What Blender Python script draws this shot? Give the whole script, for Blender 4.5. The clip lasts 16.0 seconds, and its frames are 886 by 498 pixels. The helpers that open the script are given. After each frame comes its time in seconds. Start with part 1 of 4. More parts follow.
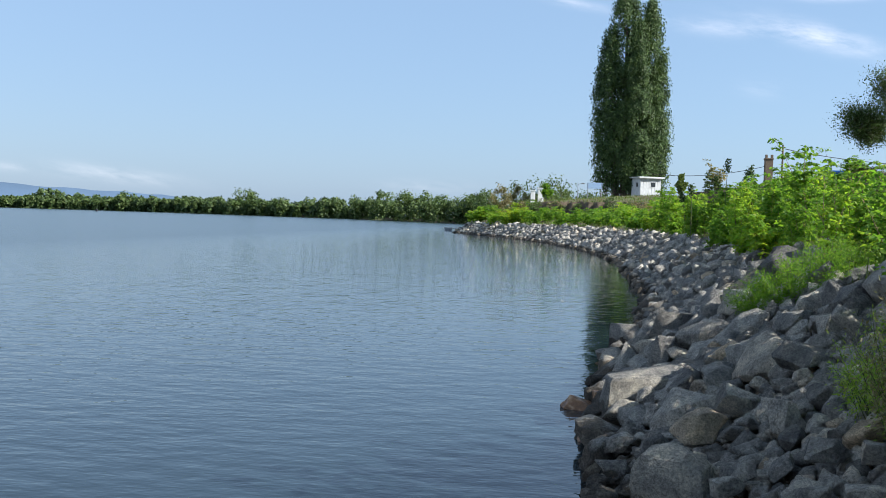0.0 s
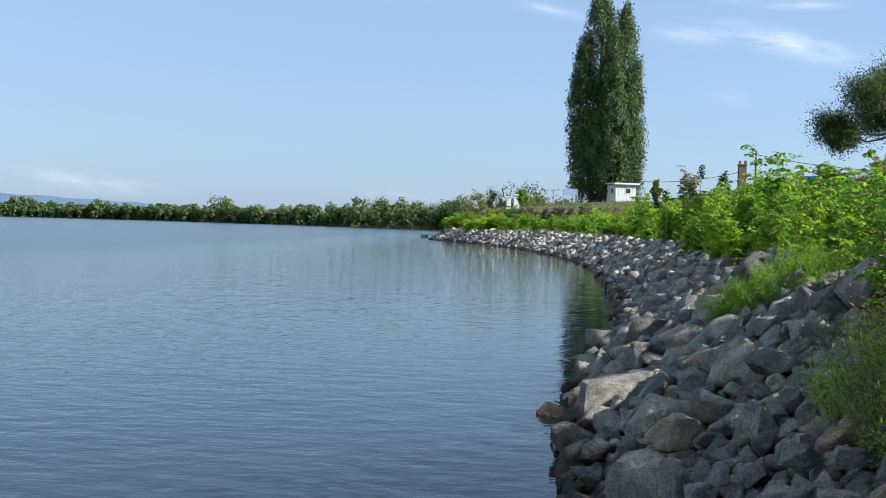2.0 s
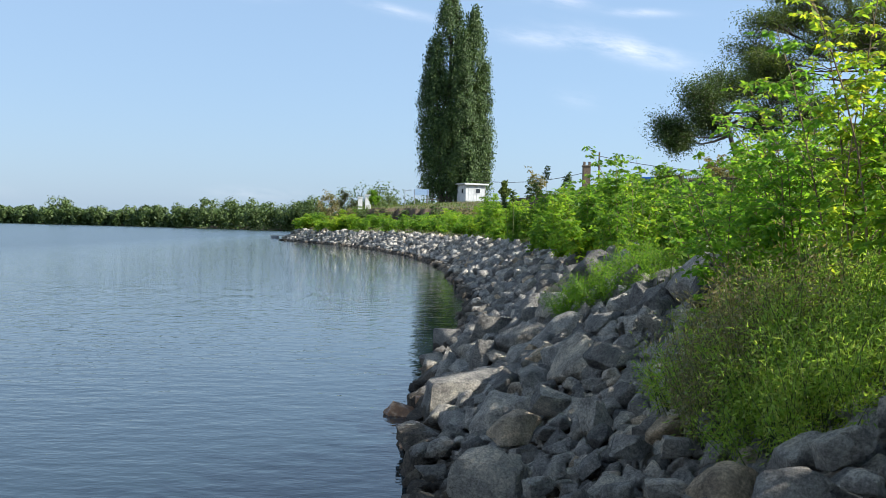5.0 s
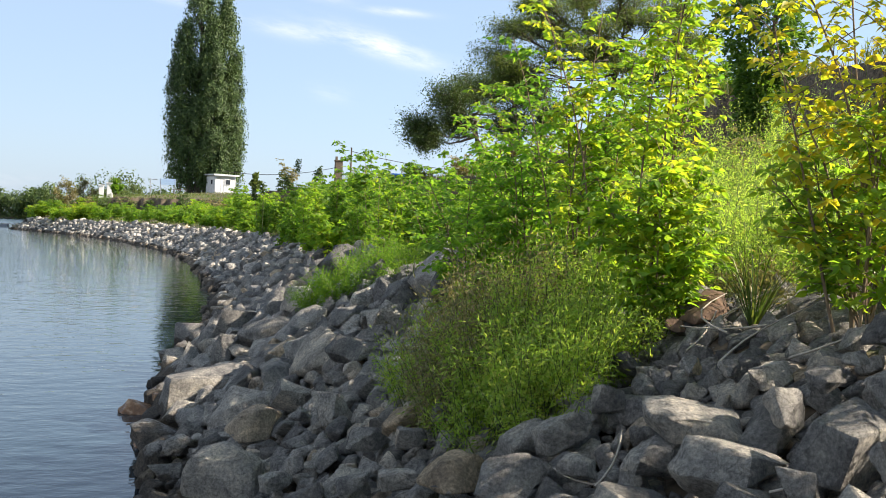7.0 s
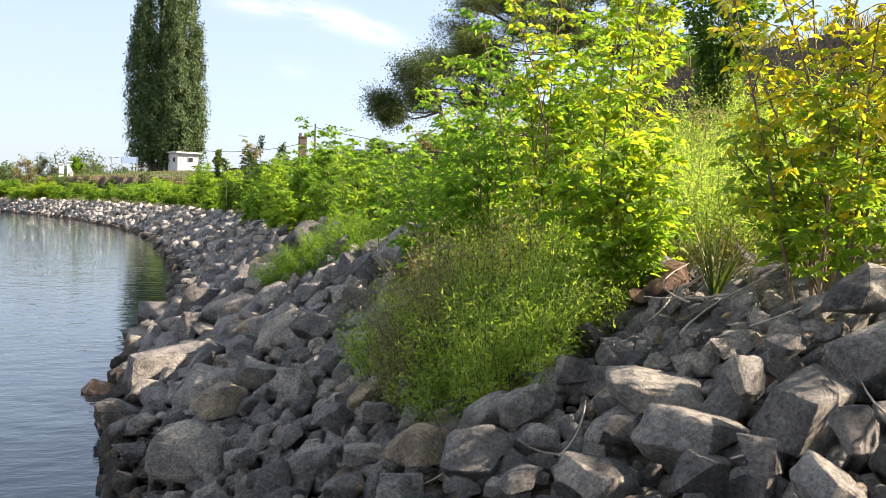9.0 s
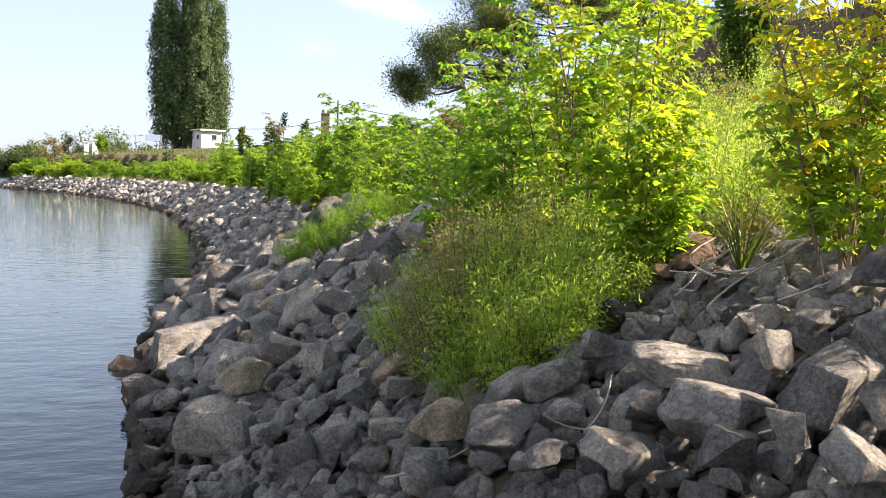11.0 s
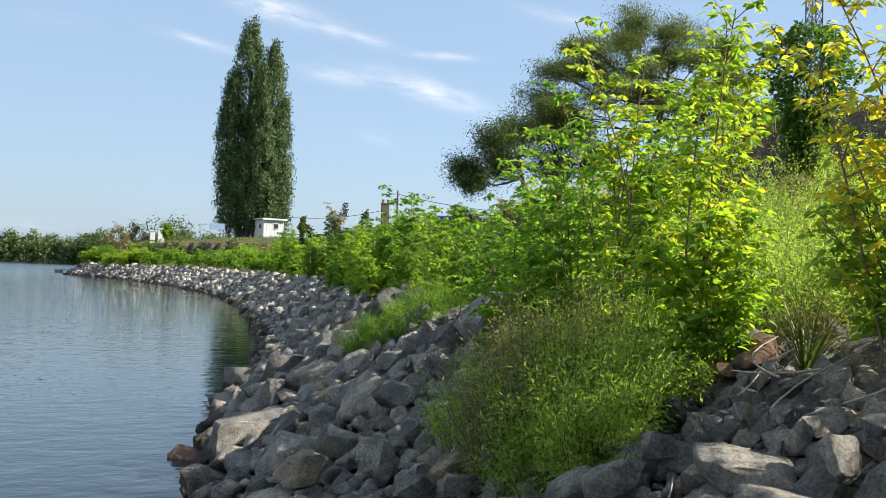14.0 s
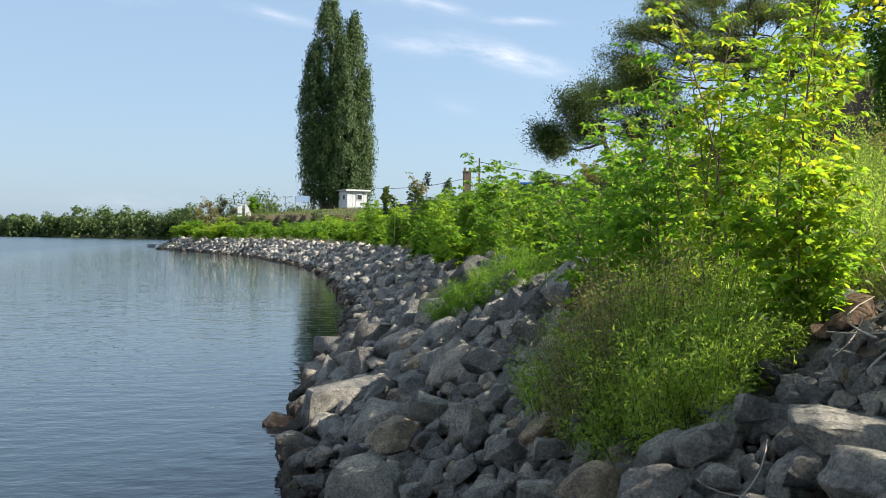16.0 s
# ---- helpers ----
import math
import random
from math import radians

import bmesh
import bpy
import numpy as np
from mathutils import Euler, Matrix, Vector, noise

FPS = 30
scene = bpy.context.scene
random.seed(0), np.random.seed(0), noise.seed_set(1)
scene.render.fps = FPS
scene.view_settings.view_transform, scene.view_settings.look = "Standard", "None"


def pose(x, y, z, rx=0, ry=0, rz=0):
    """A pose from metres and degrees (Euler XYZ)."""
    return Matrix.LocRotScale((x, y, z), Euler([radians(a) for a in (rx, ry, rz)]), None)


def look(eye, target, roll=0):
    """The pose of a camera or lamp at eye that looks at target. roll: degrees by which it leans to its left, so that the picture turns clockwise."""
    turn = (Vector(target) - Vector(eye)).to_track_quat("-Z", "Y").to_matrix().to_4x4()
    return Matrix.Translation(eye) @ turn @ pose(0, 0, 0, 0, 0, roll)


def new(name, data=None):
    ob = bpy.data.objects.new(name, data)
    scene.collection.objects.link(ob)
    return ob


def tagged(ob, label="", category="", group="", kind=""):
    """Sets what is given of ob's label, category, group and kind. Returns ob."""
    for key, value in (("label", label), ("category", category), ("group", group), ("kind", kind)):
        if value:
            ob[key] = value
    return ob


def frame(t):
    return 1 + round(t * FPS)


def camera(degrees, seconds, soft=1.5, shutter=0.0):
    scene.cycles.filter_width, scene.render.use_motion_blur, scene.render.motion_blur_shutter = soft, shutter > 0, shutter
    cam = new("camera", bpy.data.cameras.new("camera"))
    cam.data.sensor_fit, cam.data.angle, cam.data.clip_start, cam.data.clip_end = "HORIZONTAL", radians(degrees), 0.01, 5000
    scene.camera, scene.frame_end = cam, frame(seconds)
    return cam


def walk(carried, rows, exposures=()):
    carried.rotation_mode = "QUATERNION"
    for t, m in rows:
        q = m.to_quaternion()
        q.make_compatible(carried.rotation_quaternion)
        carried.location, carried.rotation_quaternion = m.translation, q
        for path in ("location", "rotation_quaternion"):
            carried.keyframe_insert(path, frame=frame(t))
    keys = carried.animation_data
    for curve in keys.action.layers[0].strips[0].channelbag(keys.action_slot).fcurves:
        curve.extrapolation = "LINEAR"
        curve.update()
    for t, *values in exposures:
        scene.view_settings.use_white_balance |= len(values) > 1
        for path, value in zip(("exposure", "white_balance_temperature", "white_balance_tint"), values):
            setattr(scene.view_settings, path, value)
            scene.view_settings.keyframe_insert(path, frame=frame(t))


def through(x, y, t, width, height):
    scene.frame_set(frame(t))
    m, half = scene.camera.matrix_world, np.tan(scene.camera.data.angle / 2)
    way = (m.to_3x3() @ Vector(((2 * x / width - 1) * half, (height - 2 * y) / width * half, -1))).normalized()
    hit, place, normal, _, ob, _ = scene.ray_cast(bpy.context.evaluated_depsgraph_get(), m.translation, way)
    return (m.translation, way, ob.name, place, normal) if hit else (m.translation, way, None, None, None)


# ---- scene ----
cam = camera(47.1, 16.0, soft=0.9)
# seconds, eye, yaw to the left, pitch, roll
PATH = [
    (0.0, -0.142, -0.021, 1.990, 7.47, -1.81, 1.68),
    (0.5, -0.140, -0.018, 1.995, 7.57, -1.84, 1.57),
    (1.0, -0.129, -0.014, 1.995, 6.07, -1.50, 1.47),
    (1.5, -0.136, -0.015, 1.995, 6.46, -1.40, 1.66),
    (2.0, -0.130, -0.009, 1.996, 6.15, -1.40, 1.47),
    (2.5, -0.132, -0.005, 1.992, 6.09, -1.37, 1.56),
    (3.0, -0.133, -0.003, 1.995, 6.00, -1.45, 1.47),
    (3.2, -0.131, -0.004, 1.997, 5.99, -1.45, 1.54),
    (5.3, -0.055, 0.001, 2.001, -4.42, -1.08, 1.20),
    (5.5, -0.053, -0.009, 2.001, -5.90, -0.84, 1.27),
    (6.0, -0.036, -0.015, 2.004, -8.67, -0.93, 1.35),
    (6.5, -0.016, -0.011, 2.002, -12.77, -0.97, 1.81),
    (7.0, 0.000, 0.000, 2.000, -16.10, -1.10, 2.33),
    (7.5, 0.006, -0.004, 1.998, -16.37, -1.58, 2.32),
    (8.0, 0.012, 0.008, 1.993, -17.59, -1.79, 2.05),
    (8.5, 0.015, 0.011, 1.991, -17.76, -2.02, 1.88),
    (9.0, 0.018, 0.013, 1.989, -18.07, -2.40, 1.73),
    (9.2, 0.018, 0.015, 1.988, -17.91, -2.40, 1.71),
    (11.5, 0.018, 0.033, 1.979, -16.72, -3.94, 1.45),
    (12.0, 0.019, 0.031, 1.982, -16.99, -3.88, 1.11),
    (12.5, 0.024, 0.033, 1.983, -17.30, -3.78, 0.98),
    (13.0, 0.020, 0.023, 1.995, -16.98, -3.00, 1.14),
    (13.3, 0.012, 0.012, 2.006, -15.88, -0.27, 1.27),
    (13.5, 0.006, 0.004, 2.013, -14.49, 0.71, 1.35),
    (14.0, 0.006, 0.002, 2.017, -13.39, 1.15, 1.80),
    (14.5, 0.002, -0.006, 2.014, -12.23, -0.28, 1.47),
    (15.0, -0.003, -0.011, 2.012, -10.73, -0.66, 1.08),
    (15.5, -0.010, -0.018, 2.013, -9.57, -0.76, 0.84),
    (16.0, -0.015, -0.023, 2.012, -8.75, -0.76, 0.54),
]


def aimed(x, y, z, yaw, pitch, roll):
    a, b = radians(yaw), radians(pitch)
    ahead = Vector((-math.sin(a) * math.cos(b), math.cos(a) * math.cos(b), math.sin(b)))
    return look((x, y, z), Vector((x, y, z)) + ahead * 2, roll)


EXPOSURES = [(0.0, 1.10, 6000, 10), (3.2, 1.10, 6000, 10), (5.5, 1.25, 6250, 10), (7.0, 1.48, 6800, 14), (9.0, 1.74, 7200, 21), (13.0, 1.83, 7300, 23),
             (13.8, 1.25, 6600, 11), (16.0, 1.2, 6500, 10)]
walk(cam, [(r[0], aimed(*r[1:])) for r in PATH], EXPOSURES)

# ---- world and sun ----
SUN_AZ, SUN_EL = radians(106), radians(34.5)      # to the right of the +y axis, above the horizon
world = bpy.data.worlds.new("sky")
scene.world = world
world.use_nodes = True
wn, wl = world.node_tree.nodes, world.node_tree.links
wn.clear()
w_out, w_bg, w_sky = wn.new("ShaderNodeOutputWorld"), wn.new("ShaderNodeBackground"), wn.new("ShaderNodeTexSky")
w_sky.sky_type, w_sky.sun_disc = "NISHITA", False
w_sky.sun_elevation, w_sky.sun_rotation = SUN_EL, -SUN_AZ
w_sky.air_density, w_sky.dust_density, w_sky.ozone_density, w_sky.altitude = 1.0, 1.3, 3.0, 100
w_bg.inputs["Strength"].default_value = 0.076


def wmath(op, a, b=None, c=None):
    n = wn.new("ShaderNodeMath")
    n.operation = op
    for i, v in enumerate((a, b, c)):
        if v is None:
            continue
        if isinstance(v, (int, float)):
            n.inputs[i].default_value = v
        else:
            wl.new(v, n.inputs[i])
    return n.outputs[0]


# thin cirrus: soft streaks round given bearings, broken up by stretched noise
w_tc, w_sep = wn.new("ShaderNodeTexCoord"), wn.new("ShaderNodeSeparateXYZ")
wl.new(w_tc.outputs["Generated"], w_sep.inputs[0])
w_az = wmath("MULTIPLY", wmath("ARCTAN2", w_sep.outputs[0], w_sep.outputs[1]), 57.2958)
w_el = wmath("MULTIPLY", wmath("ARCSINE", w_sep.outputs[2]), 57.2958)
w_comb = wn.new("ShaderNodeCombineXYZ")
wl.new(wmath("MULTIPLY", w_az, 0.35), w_comb.inputs[0])
wl.new(wmath("MULTIPLY", wmath("ADD", w_el, wmath("MULTIPLY", w_az, 0.16)), 1.3), w_comb.inputs[1])
w_noise = wn.new("ShaderNodeTexNoise")
w_noise.inputs["Scale"].default_value, w_noise.inputs["Detail"].default_value, w_noise.inputs["Roughness"].default_value = 1.0, 6, 0.6
wl.new(w_comb.outputs[0], w_noise.inputs["Vector"])
# bearing, height, half width, half height, lean, strength
CLOUDS = [(3.6, 13.9, 2.6, 0.62, -0.22, 1.0), (7.6, 12.9, 2.4, 0.40, -0.22, 0.7), (8.0, 10.5, 3.6, 0.45, -0.10, 0.55), (12.2, 10.0, 3.4, 0.62, -0.25, 0.95),
          (12.9, 11.9, 1.8, 0.22, -0.05, 0.6), (-0.6, 11.9, 2.2, 0.28, -0.2, 0.5), (-25.6, 1.75, 3.4, 0.42, -0.08, 0.5), (-30.8, 1.95, 1.3, 0.28, 0.0, 0.35),
          (-8.0, 12.4, 1.6, 0.3, 0.0, 0.25), (9.5, 7.3, 1.2, 0.5, -0.1, 0.2), (20, 14, 3, .4, -0.2, 0.4), (-8.5, 1.7, 2.5, .35, 0, .25)]
w_total = None
for ca, ce, cw, ch, lean, amount in CLOUDS:
    da = wmath("SUBTRACT", w_az, ca)
    de = wmath("SUBTRACT", wmath("SUBTRACT", w_el, ce), wmath("MULTIPLY", da, lean))
    q = wmath("ADD", wmath("POWER", wmath("ABSOLUTE", wmath("DIVIDE", da, cw)), 2.0), wmath("POWER", wmath("ABSOLUTE", wmath("DIVIDE", de, ch)), 2.0))
    g = wmath("MULTIPLY", wmath("EXPONENT", wmath("MULTIPLY", q, -1.2)), amount)
    w_total = g if w_total is None else wmath("MAXIMUM", w_total, g)
w_mask = wn.new("ShaderNodeMapRange")
w_mask.inputs["From Min"].default_value, w_mask.inputs["From Max"].default_value = 0.34, 0.66
wl.new(w_noise.outputs["Fac"], w_mask.inputs["Value"])
w_fac = wmath("MULTIPLY", wmath("MULTIPLY", w_total, w_mask.outputs[0]), 0.45)
w_mix = wn.new("ShaderNodeMixRGB")
w_mix.inputs["Color2"].default_value = (9.6, 9.0, 9.0, 1)
wl.new(w_fac, w_mix.inputs["Fac"])
w_haze = wn.new("ShaderNodeMixRGB")
w_haze.inputs["Fac"].default_value, w_haze.inputs["Color2"].default_value = 0.6, (2.75, 3.8, 5.1, 1)
wl.new(w_sky.outputs[0], w_haze.inputs["Color1"])
wl.new(w_haze.outputs[0], w_mix.inputs["Color1"])
wl.new(w_mix.outputs[0], w_bg.inputs["Color"])
wl.new(w_bg.outputs[0], w_out.inputs[0])

sun_data = bpy.data.lights.new("sun", "SUN")
sun_data.energy, sun_data.angle, sun_data.color = 5.0, radians(0.55), (1.0, 0.93, 0.82)
sun = new("sun", sun_data)
sun_dir = Vector((math.sin(SUN_AZ) * math.cos(SUN_EL), math.cos(SUN_AZ) * math.cos(SUN_EL), math.sin(SUN_EL)))
sun.matrix_world = look(sun_dir * 60, (0, 0, 0))


# ---- materials ----
def material(name, rough=0.8):
    m = bpy.data.materials.new(name)
    m.use_nodes = True
    b = m.node_tree.nodes["Principled BSDF"]
    b.inputs["Roughness"].default_value = rough
    b.inputs["Specular IOR Level"].default_value = 0.2
    return m, m.node_tree.nodes, m.node_tree.links, b


def noise_tex(n, l, scale, detail=4, vec=None, rough=0.55, stretch=None):
    t = n.new("ShaderNodeTexNoise")
    t.inputs["Scale"].default_value, t.inputs["Detail"].default_value, t.inputs["Roughness"].default_value = scale, detail, rough
    if vec is None:
        vec = n.new("ShaderNodeNewGeometry").outputs["Position"]
    if stretch:
        mp = n.new("ShaderNodeMapping")
        mp.inputs["Scale"].default_value = stretch
        l.new(vec, mp.inputs["Vector"])
        vec = mp.outputs[0]
    l.new(vec, t.inputs["Vector"])
    return t


def ramp(n, l, fac, stops):
    r = n.new("ShaderNodeValToRGB")
    e = r.color_ramp.elements
    while len(e) < len(stops):
        e.new(0.5)
    for i, (p, c) in enumerate(stops):
        e[i].position, e[i].color = p, (*c, 1)
    l.new(fac, r.inputs["Fac"])
    return r.outputs["Color"]


def mixed(n, l, fac, a, b, mode="MIX"):
    x = n.new("ShaderNodeMixRGB")
    x.blend_type = mode
    for key, v in (("Fac", fac), ("Color1", a), ("Color2", b)):
        if isinstance(v, (int, float)):
            x.inputs[key].default_value = v
        elif isinstance(v, tuple):
            x.inputs[key].default_value = (*v, 1)
        else:
            l.new(v, x.inputs[key])
    return x.outputs[0]


def bump(n, l, b, height, strength, distance, normal=None):
    bp = n.new("ShaderNodeBump")
    bp.inputs["Strength"].default_value, bp.inputs["Distance"].default_value = strength, distance
    l.new(height, bp.inputs["Height"])
    if normal is not None:
        l.new(normal, bp.inputs["Normal"])
    l.new(bp.outputs[0], b.inputs["Normal"])
    return bp.outputs[0]


def plain(name, colour, rough=0.7, metal=0.0, vary=0.25, scale=6.0, relief=0.0):
    m, n, l, b = material(name, rough)
    t = noise_tex(n, l, scale, 5)
    lo, hi = tuple(c * (1 - vary) for c in colour), tuple(min(1, c * (1 + vary)) for c in colour)
    l.new(ramp(n, l, t.outputs["Fac"], [(0.3, lo), (0.7, hi)]), b.inputs["Base Color"])
    b.inputs["Metallic"].default_value = metal
    if relief:
        bump(n, l, b, noise_tex(n, l, scale * 6, 4).outputs["Fac"], 0.6, relief)
    return m


def rock_material():
    m, n, l, b = material("rock", 0.85)
    geo, info = n.new("ShaderNodeNewGeometry"), n.new("ShaderNodeObjectInfo")
    add = n.new("ShaderNodeMath")
    add.operation = "ADD"
    l.new(geo.outputs["Random Per Island"], add.inputs[0])
    l.new(info.outputs["Random"], add.inputs[1])
    fr = n.new("ShaderNodeMath")
    fr.operation = "FRACT"
    l.new(add.outputs[0], fr.inputs[0])
    tone = ramp(n, l, fr.outputs[0], [(0.0, (0.17, 0.167, 0.158)), (0.45, (0.33, 0.321, 0.30)), (0.8, (0.46, 0.44, 0.395)), (0.93, (0.52, 0.48, 0.41)), (0.985, (0.50, 0.40, 0.28))])
    big = noise_tex(n, l, 6.5, 7, rough=0.7)
    stain = ramp(n, l, big.outputs["Fac"], [(0.32, (0.45, 0.45, 0.47)), (0.5, (0.9, 0.89, 0.88)), (0.66, (1.3, 1.26, 1.18))])
    col = mixed(n, l, 1.0, tone, stain, "MULTIPLY")
    fine = noise_tex(n, l, 55, 8, rough=0.8)
    speck = ramp(n, l, fine.outputs["Fac"], [(0.36, (0.50, 0.495, 0.49)), (0.5, (1.0, 0.99, 0.97)), (0.64, (1.55, 1.52, 1.45))])
    col = mixed(n, l, 1.0, col, speck, "MULTIPLY")
    lich = noise_tex(n, l, 13, 9, rough=0.85)
    col = mixed(n, l, ramp(n, l, lich.outputs["Fac"], [(0.60, (0, 0, 0)), (0.72, (0.55, 0.55, 0.55))]), col, (0.40, 0.37, 0.31))
    # dark cracks and seams
    seam = n.new("ShaderNodeTexVoronoi")
    seam.feature = "DISTANCE_TO_EDGE"
    seam.inputs["Scale"].default_value = 5.0
    twist = mixed(n, l, 0.25, geo.outputs["Position"], noise_tex(n, l, 4, 4).outputs["Color"])
    l.new(twist, seam.inputs["Vector"])
    col = mixed(n, l, 1.0, col, ramp(n, l, seam.outputs["Distance"], [(0.0, (0.68, 0.67, 0.66)), (0.014, (1, 1, 1))]), "MULTIPLY")
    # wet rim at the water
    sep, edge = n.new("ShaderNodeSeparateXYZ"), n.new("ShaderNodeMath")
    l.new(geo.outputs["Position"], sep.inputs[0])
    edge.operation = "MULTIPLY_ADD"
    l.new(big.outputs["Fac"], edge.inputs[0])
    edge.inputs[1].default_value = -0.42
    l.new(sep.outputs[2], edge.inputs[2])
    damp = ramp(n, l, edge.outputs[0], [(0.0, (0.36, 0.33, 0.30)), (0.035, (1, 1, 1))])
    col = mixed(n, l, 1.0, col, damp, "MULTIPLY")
    l.new(col, b.inputs["Base Color"])
    h = n.new("ShaderNodeMath")
    h.operation = "MULTIPLY_ADD"
    l.new(noise_tex(n, l, 16, 9, rough=0.72).outputs["Fac"], h.inputs[0])
    h.inputs[1].default_value = 1.4
    l.new(fine.outputs["Fac"], h.inputs[2])
    bump(n, l, b, h.outputs[0], 1.0, 0.06)
    return m


def wet_rock_material():
    m, n, l, b = material("wet_brown_rock", 0.35)
    t = noise_tex(n, l, 14, 6)
    l.new(ramp(n, l, t.outputs["Fac"], [(0.3, (0.06, 0.04, 0.025)), (0.52, (0.17, 0.09, 0.045)), (0.7, (0.34, 0.24, 0.15))]), b.inputs["Base Color"])
    bump(n, l, b, t.outputs["Fac"], 0.8, 0.02)
    return m


def ground_material():
    m, n, l, b = material("earth", 0.95)
    t = noise_tex(n, l, 0.35, 6)
    f = noise_tex(n, l, 14, 6)
    earth = ramp(n, l, f.outputs["Fac"], [(0.3, (0.035, 0.028, 0.020)), (0.7, (0.16, 0.122, 0.08))])
    grass = ramp(n, l, f.outputs["Fac"], [(0.3, (0.045, 0.075, 0.018)), (0.7, (0.13, 0.17, 0.05))])
    geo, sep = n.new("ShaderNodeNewGeometry"), n.new("ShaderNodeSeparateXYZ")
    l.new(geo.outputs["Normal"], sep.inputs[0])
    steep = ramp(n, l, sep.outputs[2], [(0.90, (0, 0, 0)), (0.96, (1, 1, 1))])
    patch = ramp(n, l, t.outputs["Fac"], [(0.46, (0, 0, 0)), (0.6, (1, 1, 1))])
    fac = mixed(n, l, 1.0, steep, patch, "MULTIPLY")
    l.new(mixed(n, l, fac, earth, grass), b.inputs["Base Color"])
    bump(n, l, b, noise_tex(n, l, 6, 8).outputs["Fac"], 0.8, 0.08)
    return m


def water_material():
    m, n, l, b = material("river_water", 0.015)
    b.inputs["Base Color"].default_value = (0.012, 0.022, 0.028, 1)
    b.inputs["IOR"].default_value = 1.333
    # open water is ruffled by the wind, the lee of the bank lies calm
    geo, sep, span = n.new("ShaderNodeNewGeometry"), n.new("ShaderNodeSeparateXYZ"), n.new("ShaderNodeMapRange")
    l.new(geo.outputs["Position"], sep.inputs[0])
    l.new(sep.outputs[0], span.inputs["Value"])
    for key, v in (("From Min", -30.0), ("From Max", -4.0), ("To Min", 0.2), ("To Max", 0.008)):
        span.inputs[key].default_value = v
    l.new(span.outputs[0], b.inputs["Roughness"])
    b.inputs["Specular IOR Level"].default_value = 0.5
    big = noise_tex(n, l, 1.0, 3, stretch=(0.5, 0.7, 1))
    mid = noise_tex(n, l, 1.0, 3, stretch=(2.2, 3.4, 1))
    small = noise_tex(n, l, 1.0, 2, stretch=(6.5, 10, 1))
    lee = n.new("ShaderNodeMapRange")
    l.new(sep.outputs[0], lee.inputs["Value"])
    for key, v in (("From Min", -5.0), ("From Max", 1.0), ("To Min", 1.0), ("To Max", 0.55)):
        lee.inputs[key].default_value = v
    a = bump(n, l, b, big.outputs["Fac"], 0.16, 0.06)
    c = bump(n, l, b, mid.outputs["Fac"], 0.5, 0.03, a)
    e = bump(n, l, b, small.outputs["Fac"], 0.30, 0.007, c)
    reach = n.new("ShaderNodeMapRange")
    l.new(sep.outputs[1], reach.inputs["Value"])
    for key, v in (("From Min", 12.0), ("From Max", 70.0), ("To Min", 1.0), ("To Max", 0.8)):
        reach.inputs[key].default_value = v
    ruffle = n.new("ShaderNodeMath")
    ruffle.operation = "MULTIPLY"
    l.new(lee.outputs[0], ruffle.inputs[0])
    l.new(reach.outputs[0], ruffle.inputs[1])
    for out, full in ((a, 0.30), (c, 0.7), (e, 0.32)):
        k = n.new("ShaderNodeMath")
        k.operation = "MULTIPLY"
        k.inputs[1].default_value = full
        l.new(ruffle.outputs[0], k.inputs[0])
        l.new(k.outputs[0], out.node.inputs["Strength"])
    return m


def leaf_material(name, stops, through=0.56, rough=0.5):
    m, n, l, b = material(name, rough)
    geo, info = n.new("ShaderNodeNewGeometry"), n.new("ShaderNodeObjectInfo")
    patch = noise_tex(n, l, 1.3, 3)
    mixf = n.new("ShaderNodeMath")
    mixf.operation = "MULTIPLY_ADD"
    l.new(geo.outputs["Random Per Island"], mixf.inputs[0])
    mixf.inputs[1].default_value = 0.55
    half = n.new("ShaderNodeMath")
    half.operation = "MULTIPLY"
    half.inputs[1].default_value = 0.45
    l.new(patch.outputs["Fac"], half.inputs[0])
    l.new(half.outputs[0], mixf.inputs[2])
    col = ramp(n, l, mixf.outputs[0], stops)
    l.new(col, b.inputs["Base Color"])
    tr, mx = n.new("ShaderNodeBsdfTranslucent"), n.new("ShaderNodeMixShader")
    warm = mixed(n, l, 1.0, col, (2.5, 2.4, 1.0), "MULTIPLY")
    l.new(warm, tr.inputs["Color"])
    mx.inputs[0].default_value = through
    l.new(b.outputs[0], mx.inputs[1])
    l.new(tr.outputs[0], mx.inputs[2])
    l.new(mx.outputs[0], n["Material Output"].inputs["Surface"])
    return m


def bark_material(name, a, c):
    m, n, l, b = material(name, 0.9)
    t = noise_tex(n, l, 6, 6, stretch=(4, 4, 0.7))
    l.new(ramp(n, l, t.outputs["Fac"], [(0.3, a), (0.7, c)]), b.inputs["Base Color"])
    bump(n, l, b, t.outputs["Fac"], 0.8, 0.02)
    return m


